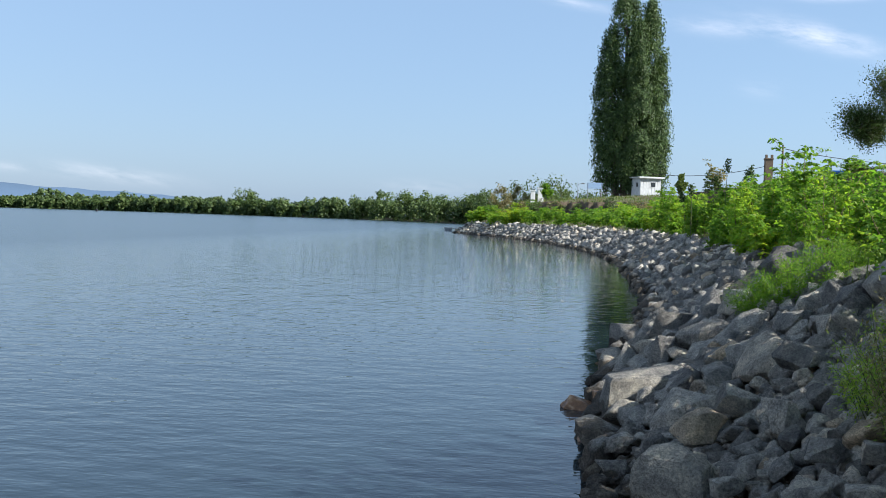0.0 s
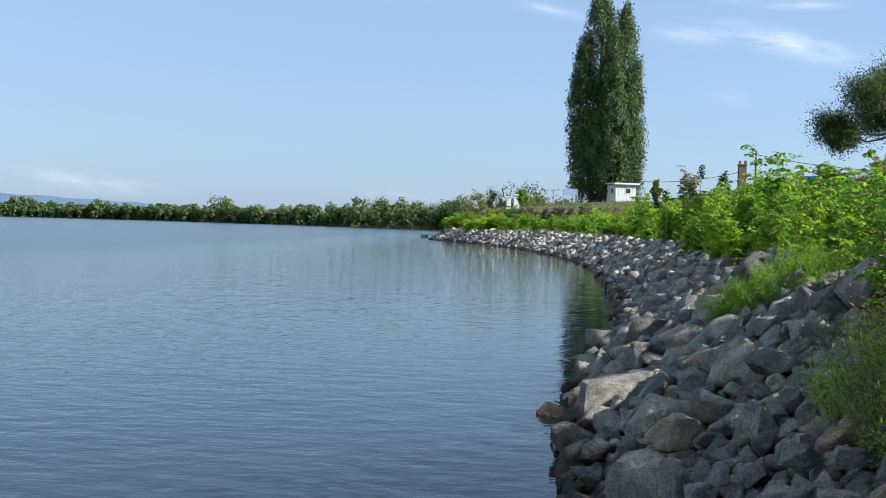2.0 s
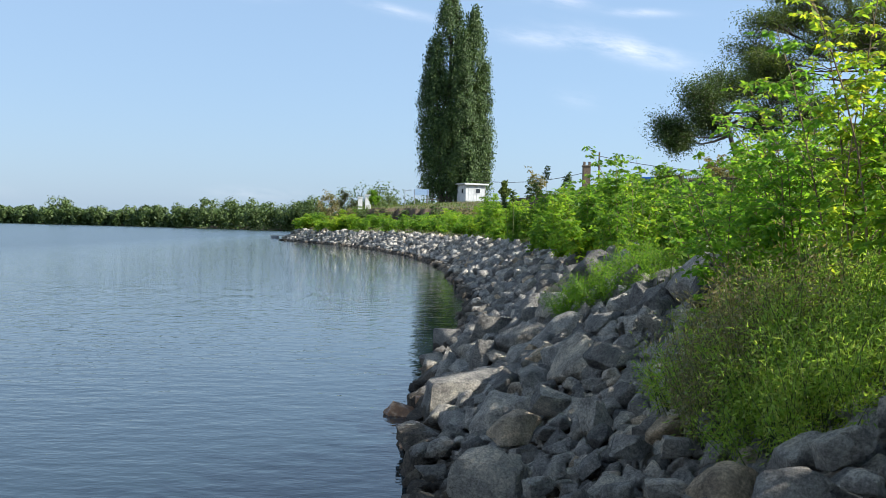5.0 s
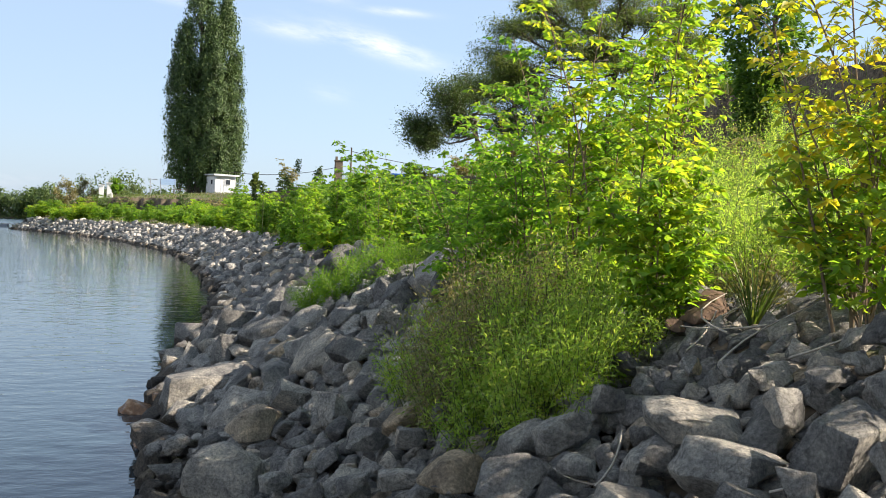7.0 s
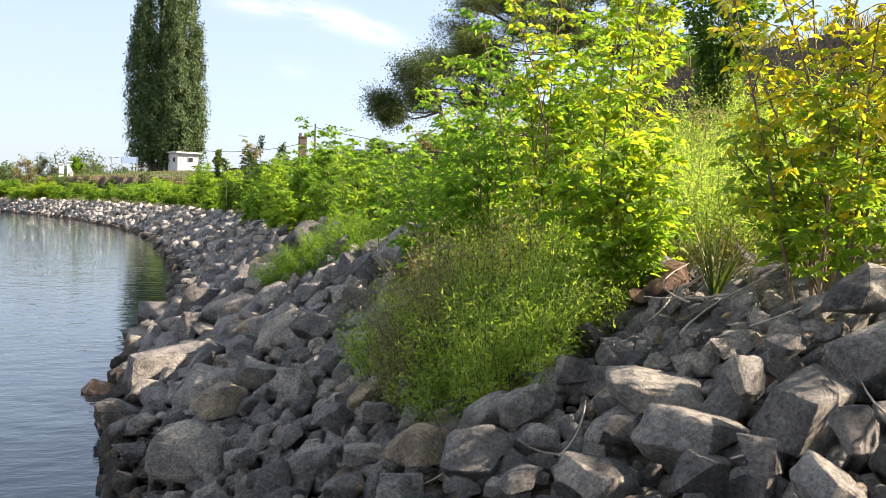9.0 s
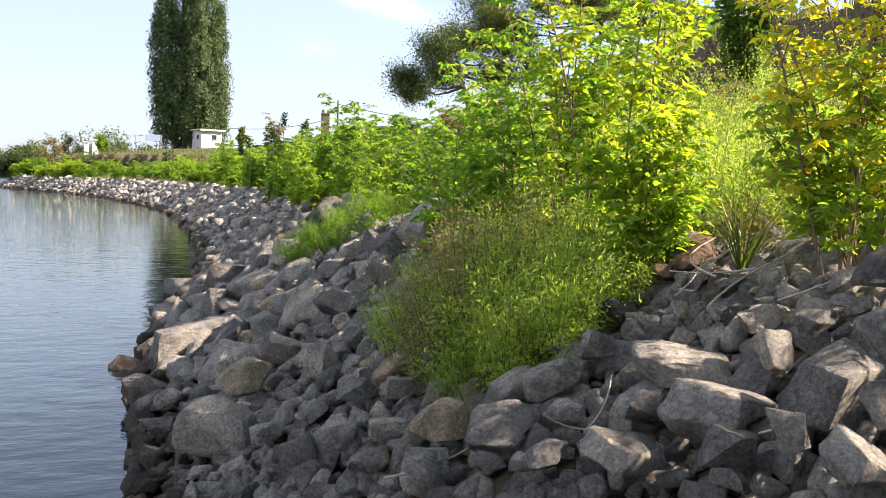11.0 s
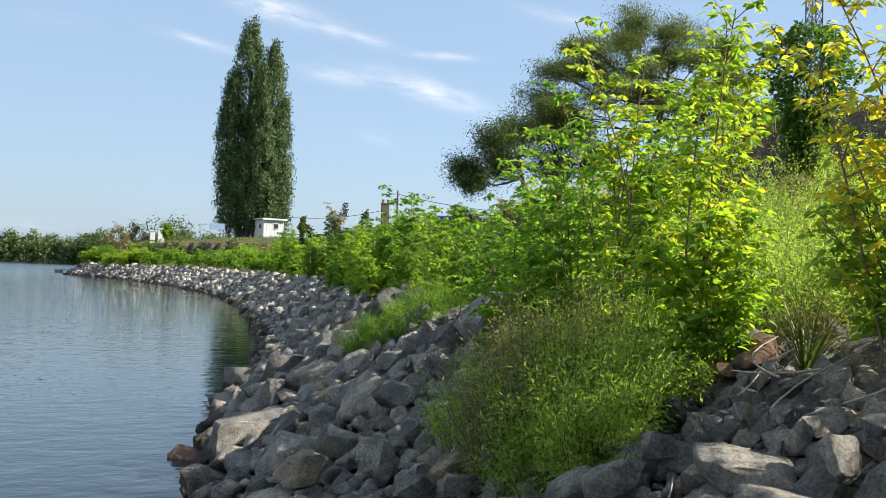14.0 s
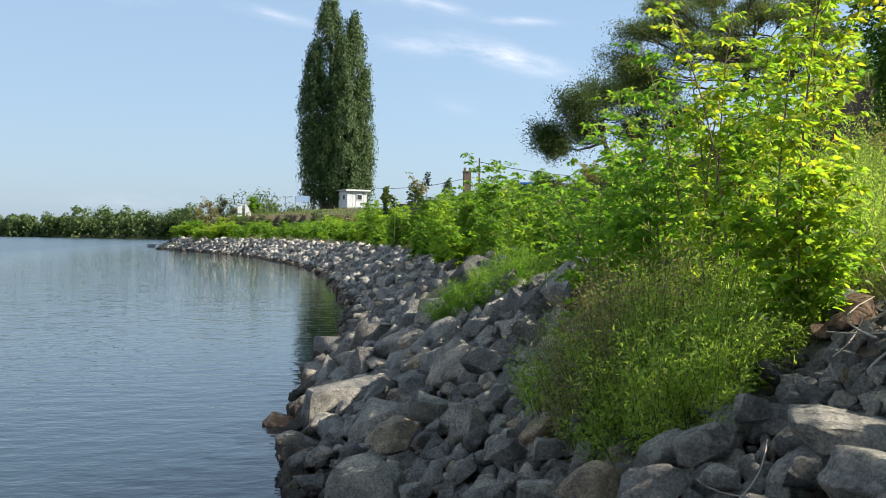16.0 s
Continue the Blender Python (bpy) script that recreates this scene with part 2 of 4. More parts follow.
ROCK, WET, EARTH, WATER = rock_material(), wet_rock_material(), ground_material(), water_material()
BARK = bark_material("bark", (0.05, 0.042, 0.034), (0.16, 0.13, 0.10))
TWIG = bark_material("twig", (0.10, 0.07, 0.045), (0.24, 0.18, 0.11))
GREEN_STEM = bark_material("green_stem", (0.06, 0.08, 0.03), (0.14, 0.16, 0.06))
DEADWOOD = bark_material("dead_wood", (0.22, 0.19, 0.15), (0.42, 0.37, 0.30))
LEAF_BRIGHT = leaf_material("leaf_bright", [(0.2, (0.085, 0.18, 0.022)), (0.5, (0.13, 0.225, 0.028)), (0.72, (0.18, 0.25, 0.03)), (0.92, (0.27, 0.26, 0.035))])
LEAF_YELLOW = leaf_material("leaf_yellow", [(0.2, (0.14, 0.21, 0.025)), (0.42, (0.23, 0.27, 0.03)), (0.65, (0.34, 0.30, 0.03)), (0.92, (0.44, 0.30, 0.03))])
LEAF_TURNING = leaf_material("leaf_turning", [(0.2, (0.10, 0.19, 0.024)), (0.5, (0.15, 0.24, 0.028)), (0.72, (0.24, 0.28, 0.03)), (0.92, (0.36, 0.29, 0.033))])
LEAF_FRESH = leaf_material("leaf_fresh", [(0.2, (0.06, 0.15, 0.022)), (0.5, (0.10, 0.20, 0.028)), (0.85, (0.15, 0.235, 0.035))])
LEAF_MID = leaf_material("leaf_mid", [(0.2, (0.05, 0.12, 0.018)), (0.5, (0.085, 0.165, 0.022)), (0.8, (0.13, 0.20, 0.03))])
LEAF_WEED = leaf_material("leaf_weed", [(0.2, (0.11, 0.20, 0.04)), (0.5, (0.18, 0.27, 0.058)), (0.75, (0.24, 0.29, 0.085)), (0.92, (0.30, 0.25, 0.10))])
LEAF_DARK = leaf_material("leaf_dark", [(0.2, (0.028, 0.048, 0.015)), (0.6, (0.055, 0.09, 0.028)), (0.9, (0.10, 0.135, 0.045))], 0.2)
LEAF_VINE = leaf_material("leaf_vine", [(0.2, (0.025, 0.06, 0.012)), (0.6, (0.06, 0.12, 0.022)), (0.9, (0.10, 0.16, 0.03))], 0.4)
LEAF_OLIVE = leaf_material("leaf_olive", [(0.2, (0.045, 0.072, 0.022)), (0.6, (0.085, 0.12, 0.038)), (0.9, (0.14, 0.17, 0.06))], 0.3)
LEAF_POPLAR = leaf_material("leaf_poplar", [(0.2, (0.028, 0.050, 0.016)), (0.55, (0.052, 0.090, 0.027)), (0.9, (0.10, 0.145, 0.044))], 0.12)
LEAF_FAR = leaf_material("leaf_far", [(0.2, (0.03, 0.055, 0.017)), (0.5, (0.062, 0.10, 0.03)), (0.85, (0.11, 0.145, 0.05))], 0.15)
LEAF_DRY = leaf_material("leaf_dry", [(0.2, (0.10, 0.11, 0.05)), (0.5, (0.17, 0.155, 0.075)), (0.9, (0.25, 0.195, 0.11))], 0.25)
GRASS = leaf_material("grass_blade", [(0.2, (0.04, 0.075, 0.018)), (0.5, (0.075, 0.115, 0.03)), (0.85, (0.17, 0.15, 0.06))], 0.3)
DRYGRASS = leaf_material("dry_grass", [(0.2, (0.14, 0.10, 0.055)), (0.6, (0.25, 0.19, 0.10)), (0.9, (0.34, 0.27, 0.16))], 0.3)


# ---- mesh helpers ----
def mesh_of(name, verts, faces, mat=None, smooth=False):
    me = bpy.data.meshes.new(name)
    verts = np.asarray(verts, np.float32)
    if isinstance(faces, np.ndarray):
        k = faces.shape[1]
        me.vertices.add(len(verts))
        me.vertices.foreach_set("co", verts.ravel())
        me.loops.add(faces.size)
        me.loops.foreach_set("vertex_index", faces.ravel().astype(np.int32))
        me.polygons.add(len(faces))
        me.polygons.foreach_set("loop_start", np.arange(0, faces.size, k, dtype=np.int32))
        me.update(calc_edges=True)
        me.validate()
    else:
        me.from_pydata([tuple(v) for v in verts], [], faces)
    if smooth:
        me.polygons.foreach_set("use_smooth", [True] * len(me.polygons))
    if mat:
        me.materials.append(mat)
    return me


def part(name, me, parent, label=""):
    ob = new(name, me)
    ob.parent = parent
    if label:
        ob["label"] = label
    return ob


def thing(name, at, label, category, group="", kind=""):
    e = new(name)
    e.location = at
    e.empty_display_size = 0.1
    return tagged(e, label, category, group, kind)


def from_bm(name, bm, mat, smooth=False):
    me = bpy.data.meshes.new(name)
    bm.to_mesh(me)
    bm.free()
    me.materials.append(mat)
    if smooth:
        me.polygons.foreach_set("use_smooth", [True] * len(me.polygons))
    return me


def box_bm(sx, sy, sz, at=(0, 0, 0), bevel=0.0, bm=None):
    bm = bm or bmesh.new()
    r = bmesh.ops.create_cube(bm, size=1.0, matrix=Matrix.Translation(at) @ Matrix.Diagonal((sx, sy, sz, 1)))
    if bevel:
        edges = list({e for v in r["verts"] for e in v.link_edges})
        bmesh.ops.bevel(bm, geom=edges, offset=bevel, segments=2, affect="EDGES", profile=0.6)
    return bm


def tube(path, radii, sides=6):
    """Verts and quads of a tapered tube along a path."""
    path = np.asarray(path, float)
    d = np.gradient(path, axis=0)
    d /= np.linalg.norm(d, axis=1, keepdims=True) + 1e-9
    ref = np.where(np.abs(d[:, 2:3]) > 0.9, [[1.0, 0, 0]], [[0, 0, 1.0]])
    a = np.cross(d, ref)
    a /= np.linalg.norm(a, axis=1, keepdims=True) + 1e-9
    b = np.cross(d, a)
    ang = np.arange(sides) * 2 * np.pi / sides
    ring = a[:, None] * np.cos(ang)[None, :, None] + b[:, None] * np.sin(ang)[None, :, None]
    v = (path[:, None] + ring * np.asarray(radii, float)[:, None, None]).reshape(-1, 3)
    k = len(path)
    i, j = np.meshgrid(np.arange(k - 1), np.arange(sides), indexing="ij")
    f = np.stack([i * sides + j, i * sides + (j + 1) % sides, (i + 1) * sides + (j + 1) % sides, (i + 1) * sides + j], -1).reshape(-1, 4)
    return v, f


class Bundle:
    """Joins many tubes into one mesh."""

    def __init__(self):
        self.v, self.f, self.n = [], [], 0

    def add(self, path, radii, sides=5):
        v, f = tube(path, radii, sides)
        self.v.append(v)
        self.f.append(f + self.n)
        self.n += len(v)

    def mesh(self, name, mat):
        return mesh_of(name, np.concatenate(self.v), np.concatenate(self.f), mat, True)


RNG = np.random.default_rng(7)
# leaf outlines: along, across, lift; two halves folded along the midrib
LEAF_SIMPLE = (np.array([[0, 0, 0], [0.42, 0.30, 0.07], [1, 0, -0.08], [0.42, -0.30, 0.07]]), np.array([[0, 3, 2], [0, 2, 1]]))
LEAF_NARROW = (np.array([[0, 0, 0], [0.4, 0.14, 0.04], [1, 0, -0.10], [0.4, -0.14, 0.04]]), np.array([[0, 3, 2], [0, 2, 1]]))
LEAF_ELDER = (np.array([[0, 0, 0], [0.22, 0.19, 0.05], [0.45, 0.24, 0.05], [0.70, 0.13, 0.0], [1, 0, -0.16], [0.70, -0.13, 0.0], [0.45, -0.24, 0.05], [0.22, -0.19, 0.05], [0.5, 0, -0.03]]),
              np.array([[0, 8, 1], [8, 2, 1], [8, 3, 2], [8, 4, 3], [8, 5, 4], [8, 6, 5], [8, 7, 6], [0, 7, 8]]))


def leaves(name, at, along, size, mat, shape=LEAF_SIMPLE, up=0.6, rng=RNG, face=None):
    """One mesh of many leaves: places, directions and sizes."""
    at, along = np.asarray(at, float), np.asarray(along, float)
    k = len(at)
    along = along / (np.linalg.norm(along, axis=1, keepdims=True) + 1e-9)
    nor = rng.normal(size=(k, 3)) + [0, 0, up * 2]
    if face is not None:
        nor = nor + np.asarray(face)
    side = np.cross(nor, along)
    side /= np.linalg.norm(side, axis=1, keepdims=True) + 1e-9
    nor = np.cross(along, side)
    tv, tf = shape
    size = np.broadcast_to(size, (k,))
    v = at[:, None] + size[:, None, None] * (tv[None, :, :1] * along[:, None] + tv[None, :, 1:2] * side[:, None] + tv[None, :, 2:] * nor[:, None])
    f = tf[None] + (np.arange(k) * len(tv))[:, None, None]
    return mesh_of(name, v.reshape(-1, 3), f.reshape(-1, 3), mat)


# ---- the lie of the land ----
SHORE_Y = [-200, -40, 0, 7, 10, 13, 16, 19, 24, 30, 40, 50, 60, 70, 85, 100, 115, 123, 129, 133, 150, 200, 300, 420, 6000]
SHORE_X = [-14, -3, 0.0, 0.1, 0.17, 0.3, 0.8, 1.2, 1.6, 1.95, 2.05, 2.05, 1.4, 0.3, -2, -5.6, -10.2, -13.5, -15.8, -14, -8, 3, 8, 6, 6]
FAR_AZ = [-180, -60, -31, -24, -18, -12.6, -9, -7, -2, 4, 180]
FAR_R = [700, 700, 650, 600, 500, 420, 370, 335, 300, 300, 300]


def shore(y):
    return np.interp(y, SHORE_Y, SHORE_X)


def smooth(a, b, v):
    t = np.clip((v - a) / (b - a), 0, 1)
    return t * t * (3 - 2 * t)


def wobble(x, y):
    return 0.5 * np.sin(x * 0.9 + 1.3 * np.sin(y * 0.35)) * np.cos(y * 0.7 + np.sin(x * 0.5)) + 0.5 * np.sin(x * 0.31 + y * 0.23)


def land(x, y):
    """Height of the ground."""
    x, y = np.asarray(x, float), np.asarray(y, float)
    s = x - shore(y)
    top = np.interp(y, [-20, 30, 48, 110, 130], [6.3, 6.3, 4.8, 5.0, 5.2])
    foot = np.interp(y, [-20, 30, 48, 110, 130], [4.0, 3.7, 3.1, 2.7, 2.3])
    cut = np.interp(y, [-20, 15, 30, 60, 110, 122, 130], [15, 15, 14, 13, 12.5, 7.5, 6.5]) + 0.7 * np.sin(y * 0.21) + 0.35 * np.sin(y * 0.83)
    crest = np.interp(y, [4.5, 7], [2.5, 2.3])
    rocks = np.where(s < 0, np.maximum(0.05 + 0.5 * s, -1.6), 0.05 + 0.6 * np.minimum(s, crest))
    slope = (foot - 0.05 - 0.6 * crest) * np.clip((s - crest) / (cut - crest), 0, 1)
    bank = (top - foot) * smooth(0, 0.55, s - cut - 0.3 * np.sin(y * 2.1 + 2 * np.sin(y * 0.7)))
    lower = smooth(85, 105, y) * np.clip(1.05 - 0.075 * (s - cut), 0, 1.05) * (s > cut)
    z = rocks + slope + bank - lower + 0.10 * wobble(x, y) * smooth(2.2, 4, s) + 0.25 * wobble(x * 0.2, y * 0.2) * smooth(14, 30, s)
    beyond = smooth(150, 185, y)
    z = np.where(s > 0, z * (1 - beyond) + beyond * np.minimum(z, 2.2), z)
    r, az = np.hypot(x, y), np.degrees(np.arctan2(x, y))
    d = r - np.interp(az, FAR_AZ, FAR_R)
    far = np.clip(0.05 + 0.3 * d, -1.6, 1.8)
    return np.where((az < 4) & (s < 0), np.maximum(z, far), z)


def lines(*spans):
    out = [np.arange(a, b, step) for a, b, step in spans]
    return np.unique(np.concatenate(out).round(3))


gx = lines((-3000, -900, 300), (-900, -60, 12), (-60, -4, 4), (-4, 20, 0.3), (20, 60, 2), (60, 300, 20), (300, 3001, 300))
gy = lines((-600, -40, 80), (-40, 0, 4), (0, 40, 0.4), (40, 150, 1.2), (150, 800, 12), (800, 4400, 300))
GX, GY = np.meshgrid(gx, gy, indexing="ij")
G_S = GX - shore(GY)
# the earth lies a little below the stones that are heaped on it
bedding = 0.09 * smooth(-0.1, 0.15, G_S) * (1 - smooth(2.1, 2.6, G_S)) * (GY < 132)
gv = np.stack([GX, GY, land(GX, GY) - bedding], -1).reshape(-1, 3)
gi, gj = np.meshgrid(np.arange(len(gx) - 1), np.arange(len(gy) - 1), indexing="ij")
gf = np.stack([gi * len(gy) + gj, (gi + 1) * len(gy) + gj, (gi + 1) * len(gy) + gj + 1, gi * len(gy) + gj + 1], -1).reshape(-1, 4)
ground = new("ground", mesh_of("ground", gv, gf, EARTH, True))
tagged(ground, "earth river bank with patchy grass and a bare eroded edge", "ground", kind="structure")

water = new("water", mesh_of("water", [(-3200, -600, 0), (60, -600, 0), (60, 900, 0), (-3200, 900, 0)], [(0, 1, 2, 3)], WATER))
tagged(water, "calm blue river water with fine ripples", "water", kind="structure")


def put(x, y, sink=0.0):
    return Vector((x, y, float(land(x, y)) - sink))


# ---- distant hill and woods ----
def far_hill():
    az = np.radians(np.linspace(-60, -18, 60))
    rad = 4000.0
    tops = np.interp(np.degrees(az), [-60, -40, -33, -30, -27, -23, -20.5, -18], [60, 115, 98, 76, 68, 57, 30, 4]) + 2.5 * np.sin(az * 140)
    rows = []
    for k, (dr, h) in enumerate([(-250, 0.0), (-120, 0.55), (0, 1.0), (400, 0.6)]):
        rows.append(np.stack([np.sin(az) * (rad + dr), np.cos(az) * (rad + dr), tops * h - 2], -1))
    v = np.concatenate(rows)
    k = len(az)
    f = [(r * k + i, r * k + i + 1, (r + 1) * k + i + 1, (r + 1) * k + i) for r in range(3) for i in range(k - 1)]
    # the haze of the distance is put into the hill's blue base colour
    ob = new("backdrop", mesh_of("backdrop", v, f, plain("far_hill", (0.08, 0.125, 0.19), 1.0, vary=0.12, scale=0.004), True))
    tagged(ob, "low wooded hill, distance haze painted in as blue", "hill", kind="structure")


far_hill()


def woods():
    """Rounded crowns of uneven size in rows, each a heap of leaf clumps that face outwards."""
    rng = np.random.default_rng(3)
    at, al, sz, fc = [], [], [], []
    for row in range(2):
        az = -48.0
        while az < 1.5:
            r = np.interp(az, FAR_AZ, FAR_R) + 2.0 + row * 7 + rng.uniform(-2, 2)
            scale = np.interp(az, [-31, -24, -15, -6], [1.0, 1.1, 1.15, 1.4])
            h = (rng.uniform(5.0, 9.5) + (3.5 if rng.random() < 0.10 else 0) + row * 0.9) * scale
            w = h * rng.uniform(0.42, 0.75)
            x, y = r * math.sin(radians(az)), r * math.cos(radians(az))
            lumps = 11
            c = rng.uniform(-1, 1, (lumps, 3)) * [w * 0.75, w * 0.75, h * 0.18] + [0, 0, h * 0.52]
            rad = rng.uniform(0.16, 0.27, lumps) * h
            n = 1100
            who = rng.integers(0, lumps, n)
            d = rng.normal(size=(n, 3))
            d /= np.linalg.norm(d, axis=1, keepdims=True)
            p = c[who] + d * rad[who][:, None] * rng.uniform(0.5, 1.02, (n, 1))
            low = rng.random(n) < 0.30
            p[low, 2] = rng.uniform(0, 0.5 * h, low.sum())
            p[:, 2] = np.abs(p[:, 2]) + 0.2
            p -= d * 0.4
            at.append(p + [x, y, 0])
            lie = rng.normal(size=(n, 3))
            al.append(lie - d * (lie * d).sum(1, keepdims=True))
            fc.append(d * 3.5)
            sz.append(rng.uniform(0.9, 1.6, n) * np.where(low, 1.3, 1.0) * r / 520)
            az += np.degrees(w * rng.uniform(0.55, 1.05) / r)
    ob = new("far_woods", leaves("far_woods", np.concatenate(at), np.concatenate(al), np.concatenate(sz), LEAF_FAR, up=0.3, rng=rng, face=np.concatenate(fc)))
    tagged(ob, "belt of dense green trees along the far shore", "woods", kind="stuff")


woods()


# ---- trees and shrubs ----
def stem_path(base, lean, height, rng, steps=7, bend=0.12):
    t = np.linspace(0, 1, steps)[:, None]
    side = rng.normal(size=3) * [1, 1, 0] * bend * height
    return np.asarray(base) + t * np.array([lean[0], lean[1], height]) + (t * t) * side + np.sin(t * 6 + rng.uniform(0, 6)) * rng.normal(size=3) * 0.012 * height * t


def poplar(x, y, spires, label):
    """Columnar poplar: upright limbs, each clad in upswept sprays. spires: dx, dy, top z, radius."""
    rng = np.random.default_rng(21)
    base = put(x, y, 0.2)
    tree = thing("poplar_tree", base, label, "tree")
    wood, at, al, sz, fc = Bundle(), [], [], [], []
    for dx, dy, top, rad in spires:
        h = top - base.z
        wood.add(stem_path((dx * 0.5, dy * 0.5, 0), (dx * 0.5, dy * 0.5), h * 0.95, rng, 10, 0.01), np.linspace(0.5, 0.04, 10), 8)
        for k in range(int(rad * 120)):
            f = rng.uniform(0.025, 0.97)
            prof = rad * min(1.0, (f / 0.16) ** 0.5) * (1 - max(0, (f - 0.5) / 0.5) ** 1.9 * 0.85)
            a = rng.uniform(0, 2 * math.pi)
            reach = prof * rng.uniform(0.55, 1.06)
            foot = np.array([dx, dy, f * h - 0.9])
            tip = foot + [math.cos(a) * reach, math.sin(a) * reach, rng.uniform(1.2, 2.6)]
            if k % 4 == 0:
                wood.add([foot, (foot + tip) / 2 + [0, 0, -0.1], tip], [0.06, 0.04, 0.015], 4)
            m = int(78 * (0.55 + 0.45 * prof / rad))
            c = tip + np.clip(rng.normal(size=(m, 3)), -1.7, 1.7) * [0.32, 0.32, 0.6]
            at.append(c)
            al.append(rng.normal(size=(m, 3)) * [1 - abs(math.cos(a)) * 0.6, 1 - abs(math.sin(a)) * 0.6, 1] + [0, 0, 0.7])
            sz.append(rng.uniform(0.2, 0.38, m))
            fc.append(np.tile([math.cos(a) * 2.6, math.sin(a) * 2.6, 0.3], (m, 1)))
    part("trunk", wood.mesh("trunk", BARK), tree)
    part("crown", leaves("crown", np.concatenate(at), np.concatenate(al), np.concatenate(sz), LEAF_POPLAR, up=0.3, rng=rng, face=np.concatenate(fc)), tree)


poplar(6.2, 138, [(-0.7, 0.0, 33.9, 2.75), (2.6, 0.4, 31.0, 2.35), (-2.6, 0.6, 26.5, 2.2), (1.2, -1.2, 27.0, 2.4), (3.6, -0.3, 22.5, 1.9)],
       "tall dark green columnar poplar with several close spires")


def broad_tree(name, x, y, height, limbs, mat, label, seed, leaf=0.16, per=900, trunk=0.22, lean=(0, 0), shape=LEAF_SIMPLE, flat=0.5, sink=0.1):
    """A tree with a leaning trunk and limbs that end in clumps of leaves. limbs: dx, dy, dz (share of height) and clump radius."""
    rng = np.random.default_rng(seed)
    base = put(x, y, sink)
    tree = thing(name, base, label, "tree")
    wood, at, al, sz = Bundle(), [], [], []
    fork = np.array([lean[0] * 0.35, lean[1] * 0.35, height * 0.32])
    wood.add([(0, 0, 0), fork * [0.4, 0.4, 0.5], fork], [trunk, trunk * 0.8, trunk * 0.62], 8)
    leader = np.array([lean[0], lean[1], height * 0.86])
    wood.add([fork, (fork + leader) / 2 + rng.normal(size=3) * 0.15, leader], [trunk * 0.62, trunk * 0.42, 0.02], 7)
    for dx, dy, dz, rad in limbs:
        tip = np.array([dx, dy, dz * height])
        mid = fork + (tip - fork) * [0.5, 0.5, 0.62] + rng.normal(size=3) * 0.12 * rad
        u = min(0.85, max(0.0, dz * 0.95 - 0.22 + rng.normal(0, 0.06)))
        start = fork + (leader - fork) * u
        thick = trunk * (0.5 - 0.34 * u)
        wood.add([start, (start + mid) / 2 + rng.normal(size=3) * 0.14, mid, tip], [thick, thick * 0.7, thick * 0.42, 0.015], 6)
        subs = max(6, int(per / 55))
        for k in range(subs):
            d = rng.normal(size=3) * [1, 1, flat]
            d /= np.linalg.norm(d)
            end = tip + d * rad * rng.uniform(0.5, 1.1) * [1, 1, flat * 1.3]
            wood.add([mid + (tip - mid) * rng.uniform(0.3, 1), (tip + end) / 2 + rng.normal(size=3) * 0.05, end], [0.013, 0.008, 0.003], 3)
            m = int(per / subs)
            t = rng.uniform(0.0, 1.05, (m, 1))
            c = tip + (end - tip) * t + np.clip(rng.normal(size=(m, 3)), -1.6, 1.6) * rad * (0.36 - 0.22 * t) * [1, 1, max(flat, 0.5)]
            at.append(c)
            al.append(rng.normal(size=(m, 3)) + d * 0.8)
            sz.append(rng.uniform(0.6, 1.25, m) * leaf)
    part("trunk", wood.mesh("trunk", BARK), tree)
    part("crown", leaves("crown", np.concatenate(at), np.concatenate(al), np.concatenate(sz), mat, shape, rng=rng), tree)
    return tree


broad_tree("round_tree", 19.0, 57, 6.1, [(-4.2, 0, 0.50, 1.5), (-2.8, -1, 0.78, 1.7), (-1.2, 0, 0.92, 1.7), (0.6, 0.5, 0.95, 1.8), (2.4, 0, 0.9, 1.7), (-3.6, 0.6, 0.42, 1.1), (4.0, 0, 0.7, 1.6),
            (-1.5, 1.5, 0.6, 1.7), (1.5, 1.0, 0.62, 1.7)], LEAF_DARK, "dark spreading tree with a rounded leaning crown", 31, 0.11, 7500, 0.24, (-1.5, 0), flat=0.75)
locust_rng = np.random.default_rng(8)
LOCUST = []
for k in range(40):
    a = locust_rng.uniform(-5.0, 4.8)
    LOCUST.append((a, locust_rng.uniform(-2, 2), locust_rng.uniform(0.34, 1.0) * (1.02 - 0.018 * a * a), locust_rng.uniform(0.8, 1.5)))
broad_tree("locust_tree", 17.8, 38.5, 7.3, LOCUST, LEAF_OLIVE, "feathery dark green tree with a wide open crown of fine leaves", 32, 0.12, 2500, 0.13, (0.8, 0), LEAF_NARROW, flat=0.6)


